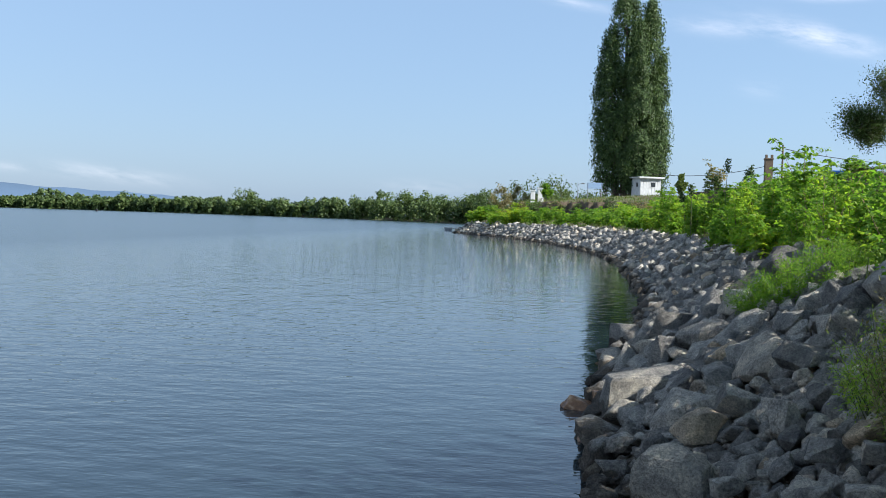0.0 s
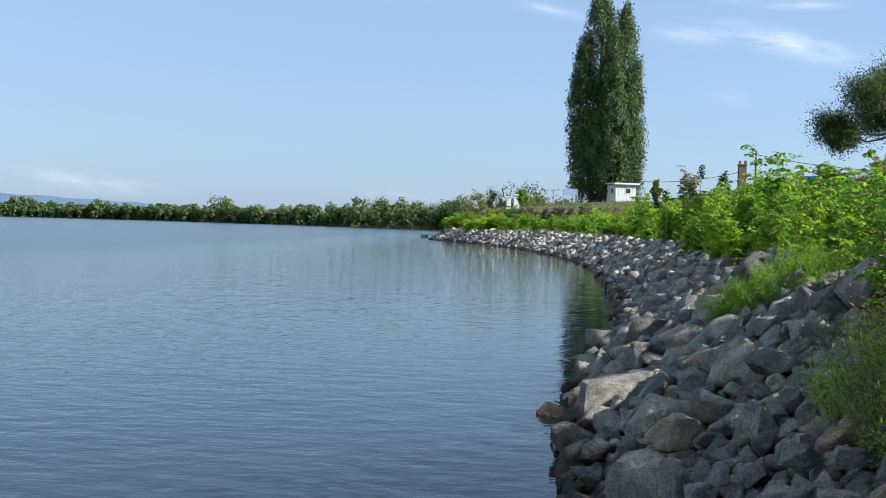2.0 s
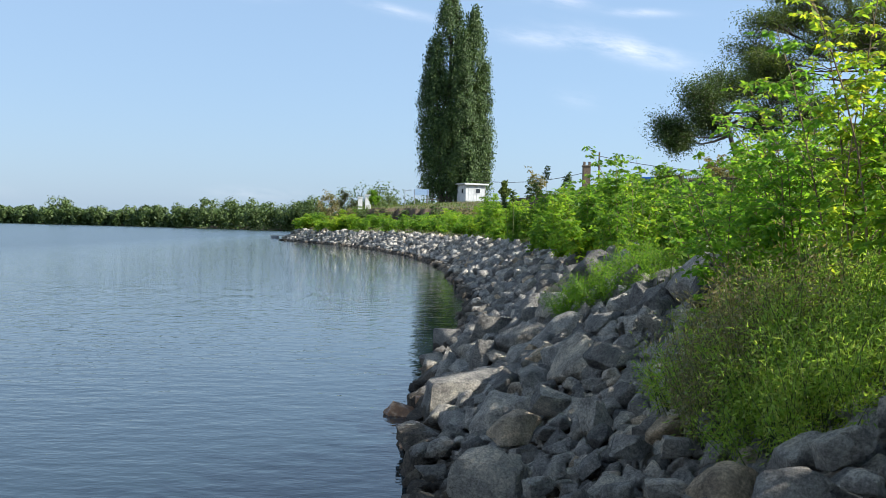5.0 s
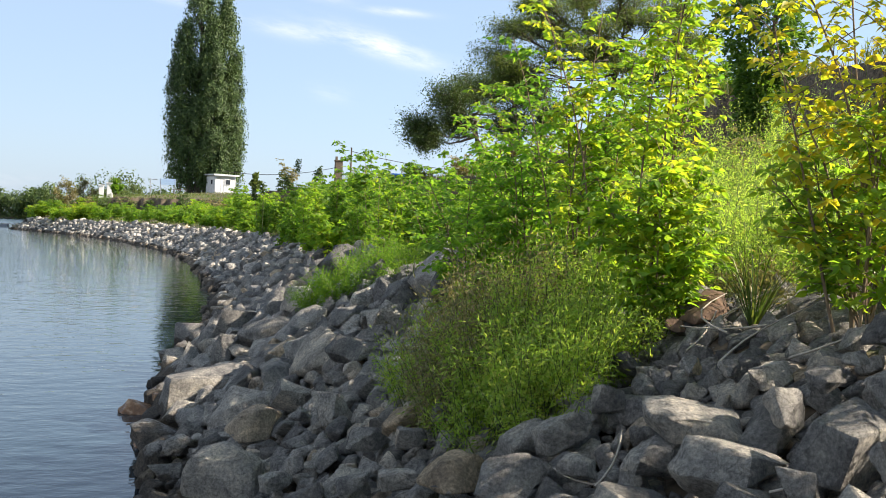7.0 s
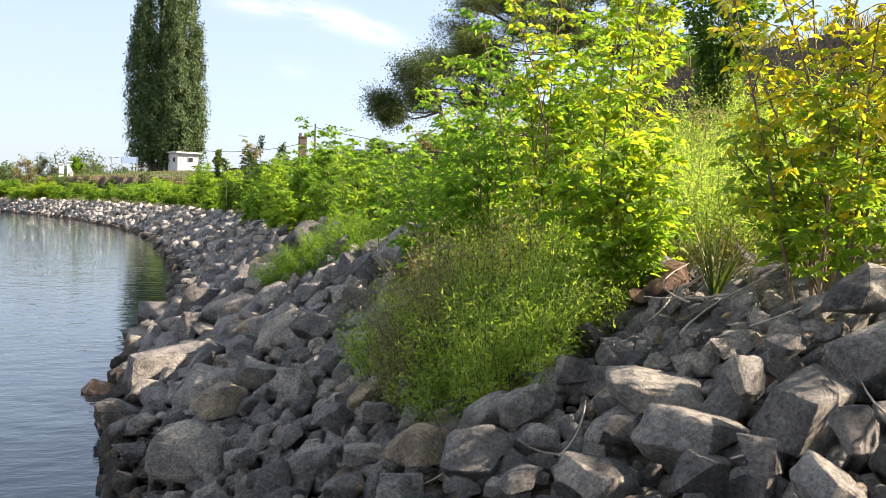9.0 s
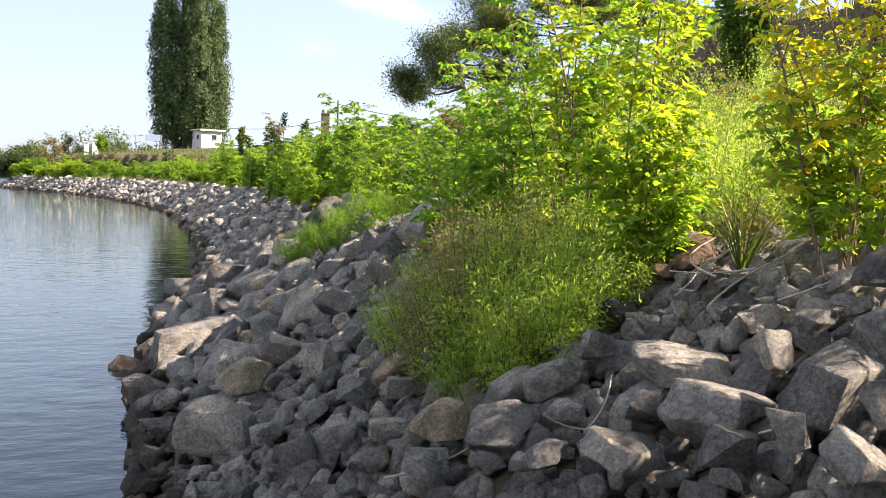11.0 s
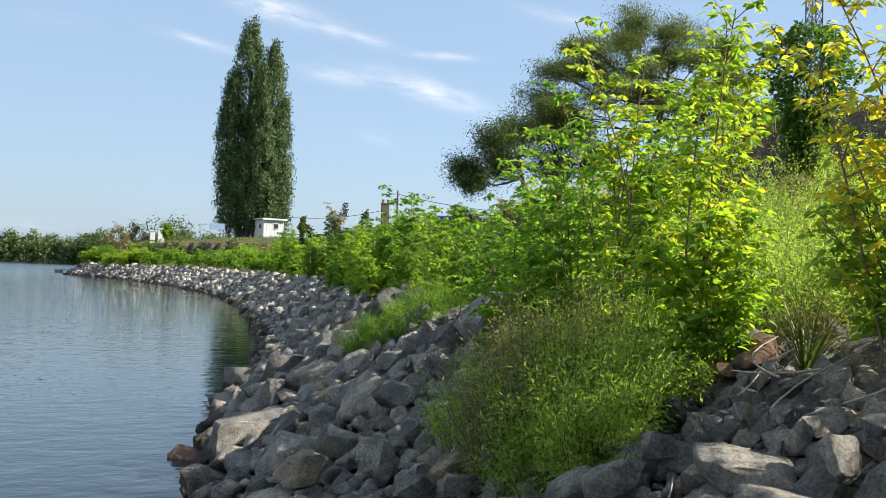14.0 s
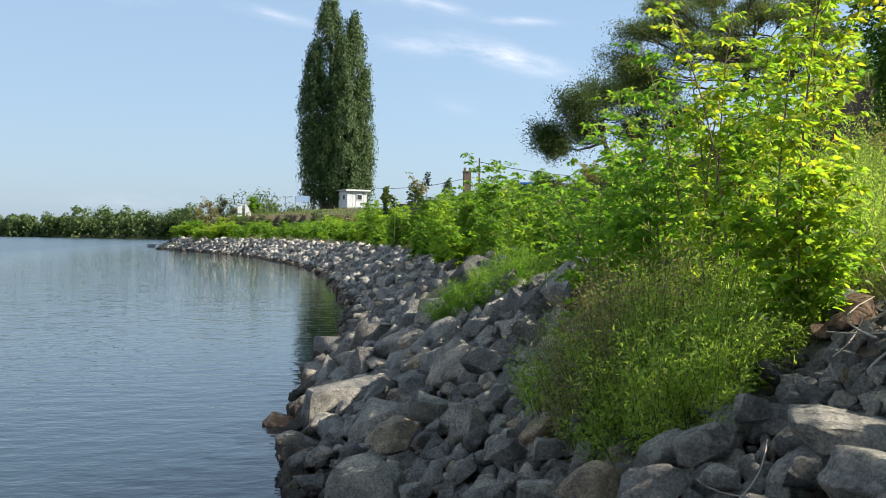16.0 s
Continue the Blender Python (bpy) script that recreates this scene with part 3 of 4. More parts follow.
def sapling(name, x, y, height, spread, mat, label, seed, leaf=0.1, stems=3, twigs=9, per=7, shape=LEAF_SIMPLE, category="shrub", group="", low=0.12, lean=(0, 0)):
    """A young broadleaf shrub: a few upright stems, side twigs with compound leaves."""
    rng = np.random.default_rng(seed)
    base = put(x, y, 0.03)
    bush = thing(name, base, label, category, group)
    wood, at, al, sz = Bundle(), [], [], []
    for k in range(stems):
        a = rng.uniform(0, 2 * math.pi)
        h = height * (1.0 if k == 0 else rng.uniform(0.6, 0.97))
        out = spread * (0.25 if k == 0 else rng.uniform(0.3, 0.8))
        p = stem_path((math.cos(a) * 0.05, math.sin(a) * 0.05, 0), (math.cos(a) * out + lean[0], math.sin(a) * out + lean[1]), h, rng)
        r0 = 0.0035 + 0.0024 * height
        main = Bundle()
        main.add(p, np.linspace(r0, 0.003, len(p)), 5)
        part("stem", main.mesh("stem", TWIG), bush)
        for j in range(twigs):
            f = low + (1 - low) * (j + rng.uniform(0, 1)) / twigs
            q = np.array([np.interp(f * (len(p) - 1), np.arange(len(p)), p[:, c]) for c in range(3)])
            b = a + rng.uniform(-1.9, 1.9) if rng.random() < 0.6 else rng.uniform(0, 6.28)
            ln = spread * rng.uniform(0.35, 0.85) * (1.05 - 0.5 * f)
            tip = q + [math.cos(b) * ln, math.sin(b) * ln, ln * rng.uniform(0.1, 0.7)]
            mid = (q + tip) / 2 + [0, 0, ln * 0.12]
            wood.add([q, mid, tip], [r0 * 0.4, r0 * 0.28, 0.0015], 3)
            for g in range(per):
                u = rng.uniform(0.15, 1.05)
                at0 = q + (mid - q) * min(1, u * 2) if u < 0.5 else mid + (tip - mid) * (u - 0.5) * 2
                c = rng.uniform(0, 6.28)
                way = np.array([math.cos(c), math.sin(c), rng.uniform(-0.5, 0.4)])
                across = np.array([-math.sin(c), math.cos(c), 0.0])
                # a compound leaf: one leaflet at the end of the stalk, one or two pairs along it
                long = leaf * rng.uniform(0.7, 1.2) * (1.1 - 0.25 * f)
                for pair in range(rng.integers(1, 3) + 1):
                    for hand in ((0,) if pair == 0 else (-1, 1)):
                        at.append(at0 + way * long * (1.0 - 0.42 * pair) + rng.normal(size=3) * leaf * 0.08)
                        al.append(way * (1.0 if pair == 0 else 0.45) + across * hand + [0, 0, -0.3] + rng.normal(size=3) * 0.22)
                        sz.append(long * rng.uniform(0.75, 1.1))
    part("branchwork", wood.mesh("branchwork", TWIG), bush)["kind"] = "stuff"
    part("foliage", leaves("foliage", at, al, np.array(sz), mat, shape, up=0.55, rng=rng), bush)["kind"] = "stuff"
    return bush


NEAR = "yellow-green maple sapling growing out of the stones"
SAPLINGS = [(2.55, 4.84, 1.9, 0.40, LEAF_TURNING), (2.50, 5.65, 2.05, 0.45, LEAF_TURNING), (2.8, 6.2, 2.05, 0.46, LEAF_BRIGHT), (2.55, 6.0, 1.8, 0.48, LEAF_FRESH),
            (2.52, 4.72, 0.85, 0.36, LEAF_BRIGHT), (2.6, 6.7, 1.6, 0.5, LEAF_FRESH), (2.3, 7.2, 1.25, 0.5, LEAF_FRESH), (2.95, 7.7, 1.6, 0.55, LEAF_BRIGHT)]
for k, (x, y, h, sp, mat) in enumerate(SAPLINGS):
    sapling("maple_sapling", x, y, h, sp, mat, NEAR, 100 + k, 0.058, 5, 24, 6, LEAF_ELDER, group="saplings on the bank", low=0.2 if h > 1.5 else 0.1)
# the last three stand out of view, added to shade the near stones
YELLOW = [(2.85, 3.45, 0.95, 0.4), (3.2, 3.8, 1.0, 0.45), (2.75, 3.5, 1.9, 0.45), (3.05, 3.75, 2.1, 0.5), (3.35, 3.4, 2.2, 0.5), (3.35, 2.05, 1.9, 0.5), (3.3, 1.3, 2.0, 0.5), (4.3, 2.6, 2.2, 0.55)]
for k, (x, y, h, sp) in enumerate(YELLOW):
    # extra leaves on the unseen k 5 and 6 thicken that shade
    sapling("maple_sapling", x, y, h, sp, LEAF_BRIGHT if k in (0, 1) else LEAF_YELLOW, "yellowing maple sapling with thin bare lower stems, three of them unseen shade casters", 130 + k, 0.058, 5 if k > 1 else 4, 18, (6, 5, 4, 4, 5, 8, 7, 3)[k], LEAF_ELDER, group="saplings on the bank", low=0.3 if k > 1 else 0.2)

# a belt of young growth along the bank
rng = np.random.default_rng(5)
k = 0
for y0, y1, step, s0, s1, h, sp, leaf, twigs, mats in [
        (6.8, 10, 0.45, 2.4, 3.4, 0.85, 0.4, 0.075, 12, (LEAF_BRIGHT, LEAF_MID, LEAF_MID)),
        (10, 13, 0.45, 2.5, 4.6, 1.0, 0.42, 0.075, 11, (LEAF_BRIGHT, LEAF_MID)),
        (13, 20, 0.38, 2.4, 5.0, 1.15, 0.36, 0.085, 12, (LEAF_MID, LEAF_MID, LEAF_BRIGHT)),
        (20, 40, 0.40, 2.0, 5.0, 1.75, 0.33, 0.115, 12, (LEAF_MID, LEAF_BRIGHT, LEAF_MID)),
        (40, 64, 0.65, 2.1, 7.0, 1.8, 0.45, 0.15, 10, (LEAF_BRIGHT, LEAF_MID)),
        (64, 112, 1.7, 2.2, 8.0, 1.35, 1.1, 0.24, 8, (LEAF_BRIGHT, LEAF_MID, LEAF_MID))]:
    y = y0
    while y < y1:
        s = rng.uniform(s0, s1)
        sapling("bank_shrub", float(shore(y)) + s, y, h * rng.uniform(0.5, 1.3), sp, mats[k % len(mats)], "bright green leafy shrub on the river bank", 200 + k, leaf, 4, twigs, 6, group="shrubs along the bank")
        y += step * rng.uniform(0.5, 1.4)
        k += 1


# ---- weeds ----
def weed_clump(x, y, height, radius, n, mat, label, seed, leaf=0.027, name="weed_clump"):
    rng = np.random.default_rng(seed)
    base = put(x, y, 0.05)
    clump = thing(name, base, label, "weeds")
    wood, at, al, sz = Bundle(), [], [], []
    for k in range(int(n * 0.8)):
        a, r = rng.uniform(0, 6.28), radius * math.sqrt(rng.uniform(0, 1))
        px, py = math.cos(a) * r, math.sin(a) * r
        z0 = float(land(x + px, y + py)) - base.z - 0.02
        h = height * rng.uniform(0.5, 1.1) * (1 - 0.45 * (r / radius) ** 2)
        p = stem_path((px, py, z0), (px * 0.35 + rng.normal() * 0.06, py * 0.35 + rng.normal() * 0.06), h, rng, 5, 0.15)
        wood.add(p, np.linspace(0.0035, 0.0012, 5), 3)
        m = 90 if y < 12 else 50
        f = rng.uniform(0.15, 1.0, m) ** 0.8
        q = np.stack([np.interp(f * 4, np.arange(5), p[:, c]) for c in range(3)], -1)
        d = rng.normal(size=(m, 3)) + [0, 0, 0.15]
        q += d * rng.uniform(0, 0.05, (m, 1))
        at.append(q)
        al.append(d)
        sz.append(rng.uniform(0.6, 1.4, m) * leaf * (1.0 if y < 7 else 1.2))
    part("stalk_mass", wood.mesh("stalk_mass", GREEN_STEM), clump)["kind"] = "stuff"
    part("leaf_mass", leaves("leaf_mass", np.concatenate(at), np.concatenate(al), np.concatenate(sz), mat, LEAF_NARROW, rng=rng), clump)["kind"] = "stuff"


for k, (x, y, h, r, n) in enumerate([(1.76, 5.0, 0.6, 0.34, 150), (1.82, 4.55, 0.58, 0.33, 140), (2.0, 5.2, 0.8, 0.42, 150), (1.85, 5.9, 0.6, 0.38, 130), (1.92, 4.7, 0.7, 0.3, 110),
                                      (2.35, 11.3, 0.50, 0.62, 280), (2.3, 4.62, 0.4, 0.22, 45), (4.1, 7.0, 1.0, 0.7, 160), (5.2, 8.8, 1.1, 0.9, 180), (6.4, 10.8, 1.2, 1.0, 180), (3.3, 5.6, 0.7, 0.5, 110)]):
    weed_clump(x, y, h, r, n, LEAF_MID if n > 250 else LEAF_WEED, "fine-leaved green and rusty weeds among the stones", 400 + k)


for k, (x, y, h, r, n, mat) in enumerate([(1.9, 5.5, 0.85, 0.38, 150, LEAF_DRY), (1.74, 5.2, 0.78, 0.32, 130, LEAF_DRY), (3.15, 4.75, 0.32, 0.35, 30, LEAF_DRY), (3.7, 4.6, 0.5, 0.5, 60, LEAF_WEED),
                                           (4.4, 5.2, 0.8, 0.6, 120, LEAF_WEED), (3.9, 5.6, 0.8, 0.6, 120, LEAF_WEED), (5.4, 6.4, 1.0, 0.8, 140, LEAF_WEED), (3.3, 3.9, 0.25, 0.3, 20, LEAF_DRY), (7.0, 11.0, 1.5, 0.9, 130, LEAF_WEED), (7.9, 11.4, 1.7, 1.0, 140, LEAF_WEED), (8.6, 13.0, 1.7, 1.0, 130, LEAF_WEED), (7.4, 9.6, 1.4, 0.8, 120, LEAF_WEED), (9.3, 12.6, 1.5, 0.9, 120, LEAF_DRY), (8.4, 10.6, 1.6, 0.9, 130, LEAF_WEED)]):
    weed_clump(x, y, h, r, n, mat, "dry brown and green weeds on the bank", 430 + k, 0.03)


# ---- grass on the bank ----
def grass(name, n, y0, y1, s0, s1, height, mat, label, seed, keep=None, width=0.09):
    rng = np.random.default_rng(seed)
    y = rng.uniform(y0, y1, n)
    x = shore(y) + rng.uniform(s0, s1, n)
    clumpy = wobble(x * 2.3 + 5, y * 1.9) + rng.normal(size=n) * 0.35 > -0.15
    if keep is not None:
        clumpy &= keep(x, y)
    x, y = x[clumpy], y[clumpy]
    k = len(x)
    h = height * rng.uniform(0.4, 1.2, k)
    lean = rng.normal(size=(k, 2)) * 0.35
    root = np.stack([x, y, land(x, y) - 0.02], -1)
    a = rng.uniform(0, 6.28, k)
    side = np.stack([np.cos(a), np.sin(a), 0 * a], -1) * (h * width * 0.5)[:, None]
    mid = root + np.stack([lean[:, 0] * h * 0.25, lean[:, 1] * h * 0.25, h * 0.55], -1)
    tip = root + np.stack([lean[:, 0] * h * 0.8, lean[:, 1] * h * 0.8, h * 0.95], -1)
    v = np.stack([root - side, root + side, mid - side * 0.8, mid + side * 0.8, tip], 1).reshape(-1, 3)
    f = np.array([[0, 1, 3], [0, 3, 2], [2, 3, 4]])[None] + (np.arange(k) * 5)[:, None, None]
    ob = new(name, mesh_of(name, v, f.reshape(-1, 3), mat))
    tagged(ob, label, "grass", kind="stuff")


grass("bank_grass", 50000, 6, 60, 2.3, 14, 0.38, GRASS, "long green grass on the bank slope", 61, width=0.035)
grass("near_grass", 30000, 3, 30, 3.6, 15, 0.5, GRASS, "tall light green grass below the eroded edge", 62, width=0.045)
grass("top_grass", 30000, 3, 70, 14.5, 24, 0.5, DRYGRASS, "dry yellow grass along the top of the bank", 63)
grass("far_grass", 30000, 60, 150, 2.6, 32, 0.28, GRASS, "grass on the far part of the bank", 64, width=0.2)

# ---- stones of the bank ----
def hull_rock(seed, detail, jitter=0.36):
    """An angular boulder about one unit across: a hull of random points, its edges worn."""
    rng = np.random.default_rng(seed)
    bm = bmesh.new()
    p = rng.normal(size=(15, 3))
    if seed % 3:
        box = np.array([(a, b, c) for a in (-1, 1) for b in (-1, 1) for c in (-1, 1)]) * [1.0, 0.95, 0.95] + rng.normal(size=(8, 3)) * jitter
        p = np.concatenate([box, rng.normal(size=(7, 3)) * 2.5 * jitter])
    if not seed % 3:
        p /= np.abs(p).max(axis=1, keepdims=True) ** 0.75 * np.linalg.norm(p, axis=1, keepdims=True) ** 0.25
    p *= rng.uniform(0.84, 1.0, (15, 1))
    p = (p - (p.max(0) + p.min(0)) / 2) / (p.max(0) - p.min(0))
    for q in p:
        bm.verts.new(q)
    r = bmesh.ops.convex_hull(bm, input=bm.verts)
    bmesh.ops.delete(bm, geom=list({g for g in r["geom_interior"] + r["geom_unused"] if isinstance(g, bmesh.types.BMVert)}), context="VERTS")
    bmesh.ops.dissolve_limit(bm, angle_limit=radians(16), verts=bm.verts, edges=bm.edges)
    if detail is None:
        bmesh.ops.triangulate(bm, faces=bm.faces)
        return from_bm("rock", bm, ROCK)
    bmesh.ops.bevel(bm, geom=list(bm.edges), offset=0.085, segments=2 if detail else 1, affect="EDGES", profile=0.6, clamp_overlap=True)
    bmesh.ops.triangulate(bm, faces=bm.faces)
    if detail:
        bmesh.ops.subdivide_edges(bm, edges=[e for e in bm.edges if e.calc_length() > 0.14], cuts=1)
        bmesh.ops.triangulate(bm, faces=bm.faces)
        for v in bm.verts:
            v.co += v.co.normalized() * (0.08 * noise.noise(v.co * 2.6 + Vector((seed, 0, 0))) + 0.035 * noise.noise(v.co * 7.0 + Vector((0, seed, 0))))
    bm.normal_update()
    me = from_bm("rock", bm, ROCK)
    return me


ROCKS_FINE = [hull_rock(900 + i, True) for i in range(16)]
ROCKS_PLAIN = [hull_rock(950 + i, False) for i in range(10)] + [hull_rock(970 + i, None) for i in range(10)] + [hull_rock(901, True, 0.13), hull_rock(904, True, 0.17)]
for me in ROCKS_FINE + ROCKS_PLAIN[-2:]:
    me.polygons.foreach_set("use_smooth", [True] * len(me.polygons))
    me.set_sharp_from_angle(angle=radians(24))

# x, y, z, width, height of the stones that stand out
BIG = [
    (0.55, 9.95, 0.36, 0.88, 0.56), (1.92, 3.28, 1.37, 0.40, 0.17), (1.83, 2.88, 1.33, 0.38, 0.24), (1.70, 2.62, 1.25, 0.23, 0.19), (1.40, 3.73, 1.05, 0.33, 0.29),
    (2.05, 2.60, 1.42, 0.27, 0.31), (2.08, 2.94, 1.48, 0.20, 0.20), (1.67, 3.90, 1.21, 0.26, 0.21), (0.81, 5.70, 0.67, 0.16, 0.15), (0.51, 6.18, 0.48, 0.60, 0.46),
    (1.23, 9.66, 0.82, 0.44, 0.25), (1.48, 9.03, 0.98, 0.28, 0.20), (1.58, 7.79, 1.09, 0.49, 0.27), (1.02, 7.43, 0.76, 0.38, 0.34), (0.76, 7.17, 0.61, 0.41, 0.29),
    (1.15, 6.46, 0.86, 0.26, 0.30), (1.16, 5.33, 0.89, 0.28, 0.18), (1.14, 4.48, 0.89, 0.24, 0.13), (1.13, 3.89, 0.89, 0.23, 0.14), (1.54, 2.97, 1.15, 0.38, 0.19),
    (2.56, 2.97, 1.77, 0.28, 0.22), (2.30, 2.63, 1.61, 0.25, 0.21), (1.82, 2.20, 1.33, 0.21, 0.18), (1.89, 3.94, 1.34, 0.18, 0.18), (1.30, 4.12, 0.99, 0.32, 0.22),
    (1.81, 2.49, 1.33, 0.14, 0.17), (2.17, 3.73, 1.51, 0.12, 0.12), (0.71, 5.61, 0.61, 0.19, 0.16), (0.78, 4.96, 0.66, 0.23, 0.20), (1.57, 3.50, 1.16, 0.17, 0.13),
    (1.72, 3.24, 1.25, 0.19, 0.17), (1.51, 5.02, 1.10, 0.21, 0.15), (0.65, 11.79, 0.41, 0.40, 0.20), (1.06, 12.28, 0.64, 0.55, 0.28), (1.40, 3.28, 1.07, 0.18, 0.10),
    (2.18, 3.26, 1.53, 0.13, 0.11), (2.19, 3.47, 1.54, 0.13, 0.10), (2.25, 2.98, 1.58, 0.15, 0.11), (2.36, 2.98, 1.64, 0.12, 0.08), (1.34, 3.35, 1.02, 0.12, 0.10),
    (0.97, 4.30, 0.79, 0.18, 0.13), (0.98, 4.83, 0.78, 0.17, 0.13), (1.28, 3.54, 0.98, 0.13, 0.09), (1.29, 4.97, 0.97, 0.20, 0.17), (0.25, 8.05, 0.28, 0.27, 0.18),
    (0.18, 7.33, 0.26, 0.29, 0.17), (2.00, 2.31, 1.44, 0.19, 0.19), (1.94, 3.54, 1.38, 0.14, 0.11),
    (2.86, 4.42, 1.60, 0.40, 0.30), (3.08, 4.12, 1.68, 0.46, 0.34), (2.70, 4.66, 1.68, 0.30, 0.28), (3.28, 3.78, 1.80, 0.48, 0.42),
]
revetment = thing("stone_revetment", (0, 0, 0), "loose grey quarry stones heaped along the water", "stones", kind="structure")


def stone_pose(x, y, z, w, h, rng, tilt=14):
    turn = Matrix.Rotation(radians(-28), 4, "Y") @ Euler((radians(rng.normal(0, tilt)), radians(rng.normal(0, tilt)), rng.uniform(0, 6.28))).to_matrix().to_4x4()
    return Matrix.Translation((x, y, z)) @ turn @ Matrix.Diagonal((w, w * rng.uniform(0.65, 0.95), h, 1))


rng = np.random.default_rng(12)
BOXY = [i for i in range(16) if (900 + i) % 3]
taken = []
placed = []
for x, y, z, w, h in BIG:
    taken.append((x, y, w * 0.46))
    calm = 0.4 if w > 0.5 else 1.0
    m = Matrix.Translation((x, y, z - 0.03)) @ Euler((radians(rng.normal(0, 8 * calm)), radians(rng.normal(-10, 8) * calm), rng.normal(0, 0.35 * calm))).to_matrix().to_4x4() @ Matrix.Diagonal((w * 0.97, w * 0.72, h * (1.0 if w > 0.5 else 0.8), 1))
    placed.append((m, {0: 36, 1: 37, 5: 36}.get(len(placed), BOXY[len(placed) % len(BOXY)]), y))


def scatter(y0, y1, s0, s1, sizes, tries, crowd):
    grid = {}
    cell = 0.6

    def key(x, y):
        return int(x // cell), int(y // cell)

    for tx, ty, tr in taken:
        grid.setdefault(key(tx, ty), []).append((tx, ty, tr))
    out = []
    for size, count in zip(sizes, tries):
        for _ in range(count):
            y, s = rng.uniform(y0, y1), rng.uniform(s0, s1)
            x = float(np.interp(y, SHORE_Y, SHORE_X)) + s
            r = size * rng.uniform(0.75, 1.3) * 0.5
            kx, ky = key(x, y)
            near = [t for i in (-1, 0, 1) for j in (-1, 0, 1) for t in grid.get((kx + i, ky + j), ())]
            if any((x - a) ** 2 + (y - b) ** 2 < (crowd * (r + c)) ** 2 for a, b, c in near):
                continue
            grid.setdefault((kx, ky), []).append((x, y, r))
            out.append((x, y, r))
    return out


def land1(x, y):
    return float(land(x, y))


for x, y, r in scatter(0.6, 8, -0.12, 3.9, (0.20, 0.155, 0.115, 0.085, 0.06), (70, 1000, 9000, 24000, 30000), 0.54) + scatter(8, 17, -0.12, 3.3, (0.46, 0.34, 0.23, 0.15, 0.09), (50, 400, 3000, 9000, 16000), 0.66):
    if x - float(shore(y)) > (3.4 if y < 5 else 2.5) + 0.4 * math.sin(y * 3):
        continue
    kind = int(rng.integers(0, 16)) if r > 0.07 and y < 12 else (16 if r > 0.045 and y < 12 else 26) + int(rng.integers(0, 10))
    placed.append((stone_pose(x, y, land1(x, y) + r * rng.uniform(0.0, 0.75) - (0.06 if r < 0.05 else 0.03 if r < 0.08 else 0.0), r * 2.3, r * rng.uniform(0.85, 1.8), rng, 24), kind, y))
near_first = sorted(range(len(placed)), key=lambda i: (i >= len(BIG), placed[i][1] > 15, placed[i][2]))
joined_v, joined_f, count = [], [], 0
FINE = []
for me in ROCKS_FINE + ROCKS_PLAIN:
    v = np.empty(len(me.vertices) * 3)
    me.vertices.foreach_get("co", v)
    FINE.append((v.reshape(-1, 3), np.array([p.vertices[:] for p in me.polygons])))


def join(m, which):
    global count
    v, f = FINE[which]
    a = np.array(m)
    joined_v.append(v @ a[:3, :3].T + a[:3, 3])
    joined_f.append(f + count)
    count += len(v)


for rank, i in enumerate(near_first):
    m, which, y = placed[i]
    if rank < 300:
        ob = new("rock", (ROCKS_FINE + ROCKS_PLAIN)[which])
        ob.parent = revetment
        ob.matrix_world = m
    else:
        join(m, which)
taken = []
for y0, y1, sizes, tries in ((17, 34, (0.42, 0.28, 0.19), (250, 2200, 6500)), (34, 70, (0.48, 0.34, 0.24), (400, 3500, 6000)), (70, 131, (0.55, 0.38), (1500, 7000)), (-7, 0.7, (0.3, 0.2, 0.13), (250, 1500, 4000))):
    for x, y, r in scatter(y0, y1, -0.25, 2.5 if y0 < 34 else 2.2, sizes, tries, 0.8):
        join(stone_pose(x, y, land1(x, y) + r * rng.uniform(0.0, 0.4), r * 2.1, r * rng.uniform(0.6, 1.5), rng, 28), (16 if y < 30 else 26) + int(rng.integers(0, 10)))
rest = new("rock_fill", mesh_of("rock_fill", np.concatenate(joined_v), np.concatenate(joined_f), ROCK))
rest.parent = revetment
rest["kind"] = "stuff"

for k, (x, y, z, w, d, h, turn) in enumerate([(0.0, 10.8, 0.03, 0.46, 0.34, 0.22, 0.4), (0.16, 10.95, 0.10, 0.26, 0.22, 0.22, 1.3), (0.12, 10.35, 0.0, 0.34, 0.26, 0.18, 2.1), (0.04, 9.2, 0.0, 0.30, 0.22, 0.12, 0.8)]):
    wet = new("brown_rock", ROCKS_FINE[(4, 8, 10, 13)[k]].copy())
    wet.data.materials.clear()
    wet.data.materials.append(WET)
    wet.matrix_world = Matrix.Translation((x, y, z)) @ Euler((0.1, -0.15, turn)).to_matrix().to_4x4() @ Matrix.Diagonal((w, d, h, 1))
    tagged(wet, "wet rusty brown rock standing in the shallow water", "rock", "brown rocks in the shallows")

# ---- shed, sign and masts on the bank ----
WHITE_BOARD = plain("white_boards", (0.46, 0.475, 0.48), 0.7, vary=0.12, scale=3)
GREY_ROOF = plain("roof_sheet", (0.42, 0.43, 0.44), 0.6, vary=0.15)
DARK_GLASS = plain("dark_pane", (0.03, 0.035, 0.04), 0.15, vary=0.1)
BLUE = plain("blue_paint", (0.02, 0.09, 0.30), 0.45, vary=0.2)
STEEL = plain("grey_steel", (0.25, 0.26, 0.27), 0.5, 0.6)
BRICK = plain("brown_brick", (0.13, 0.10, 0.075), 0.9, vary=0.3, scale=12)


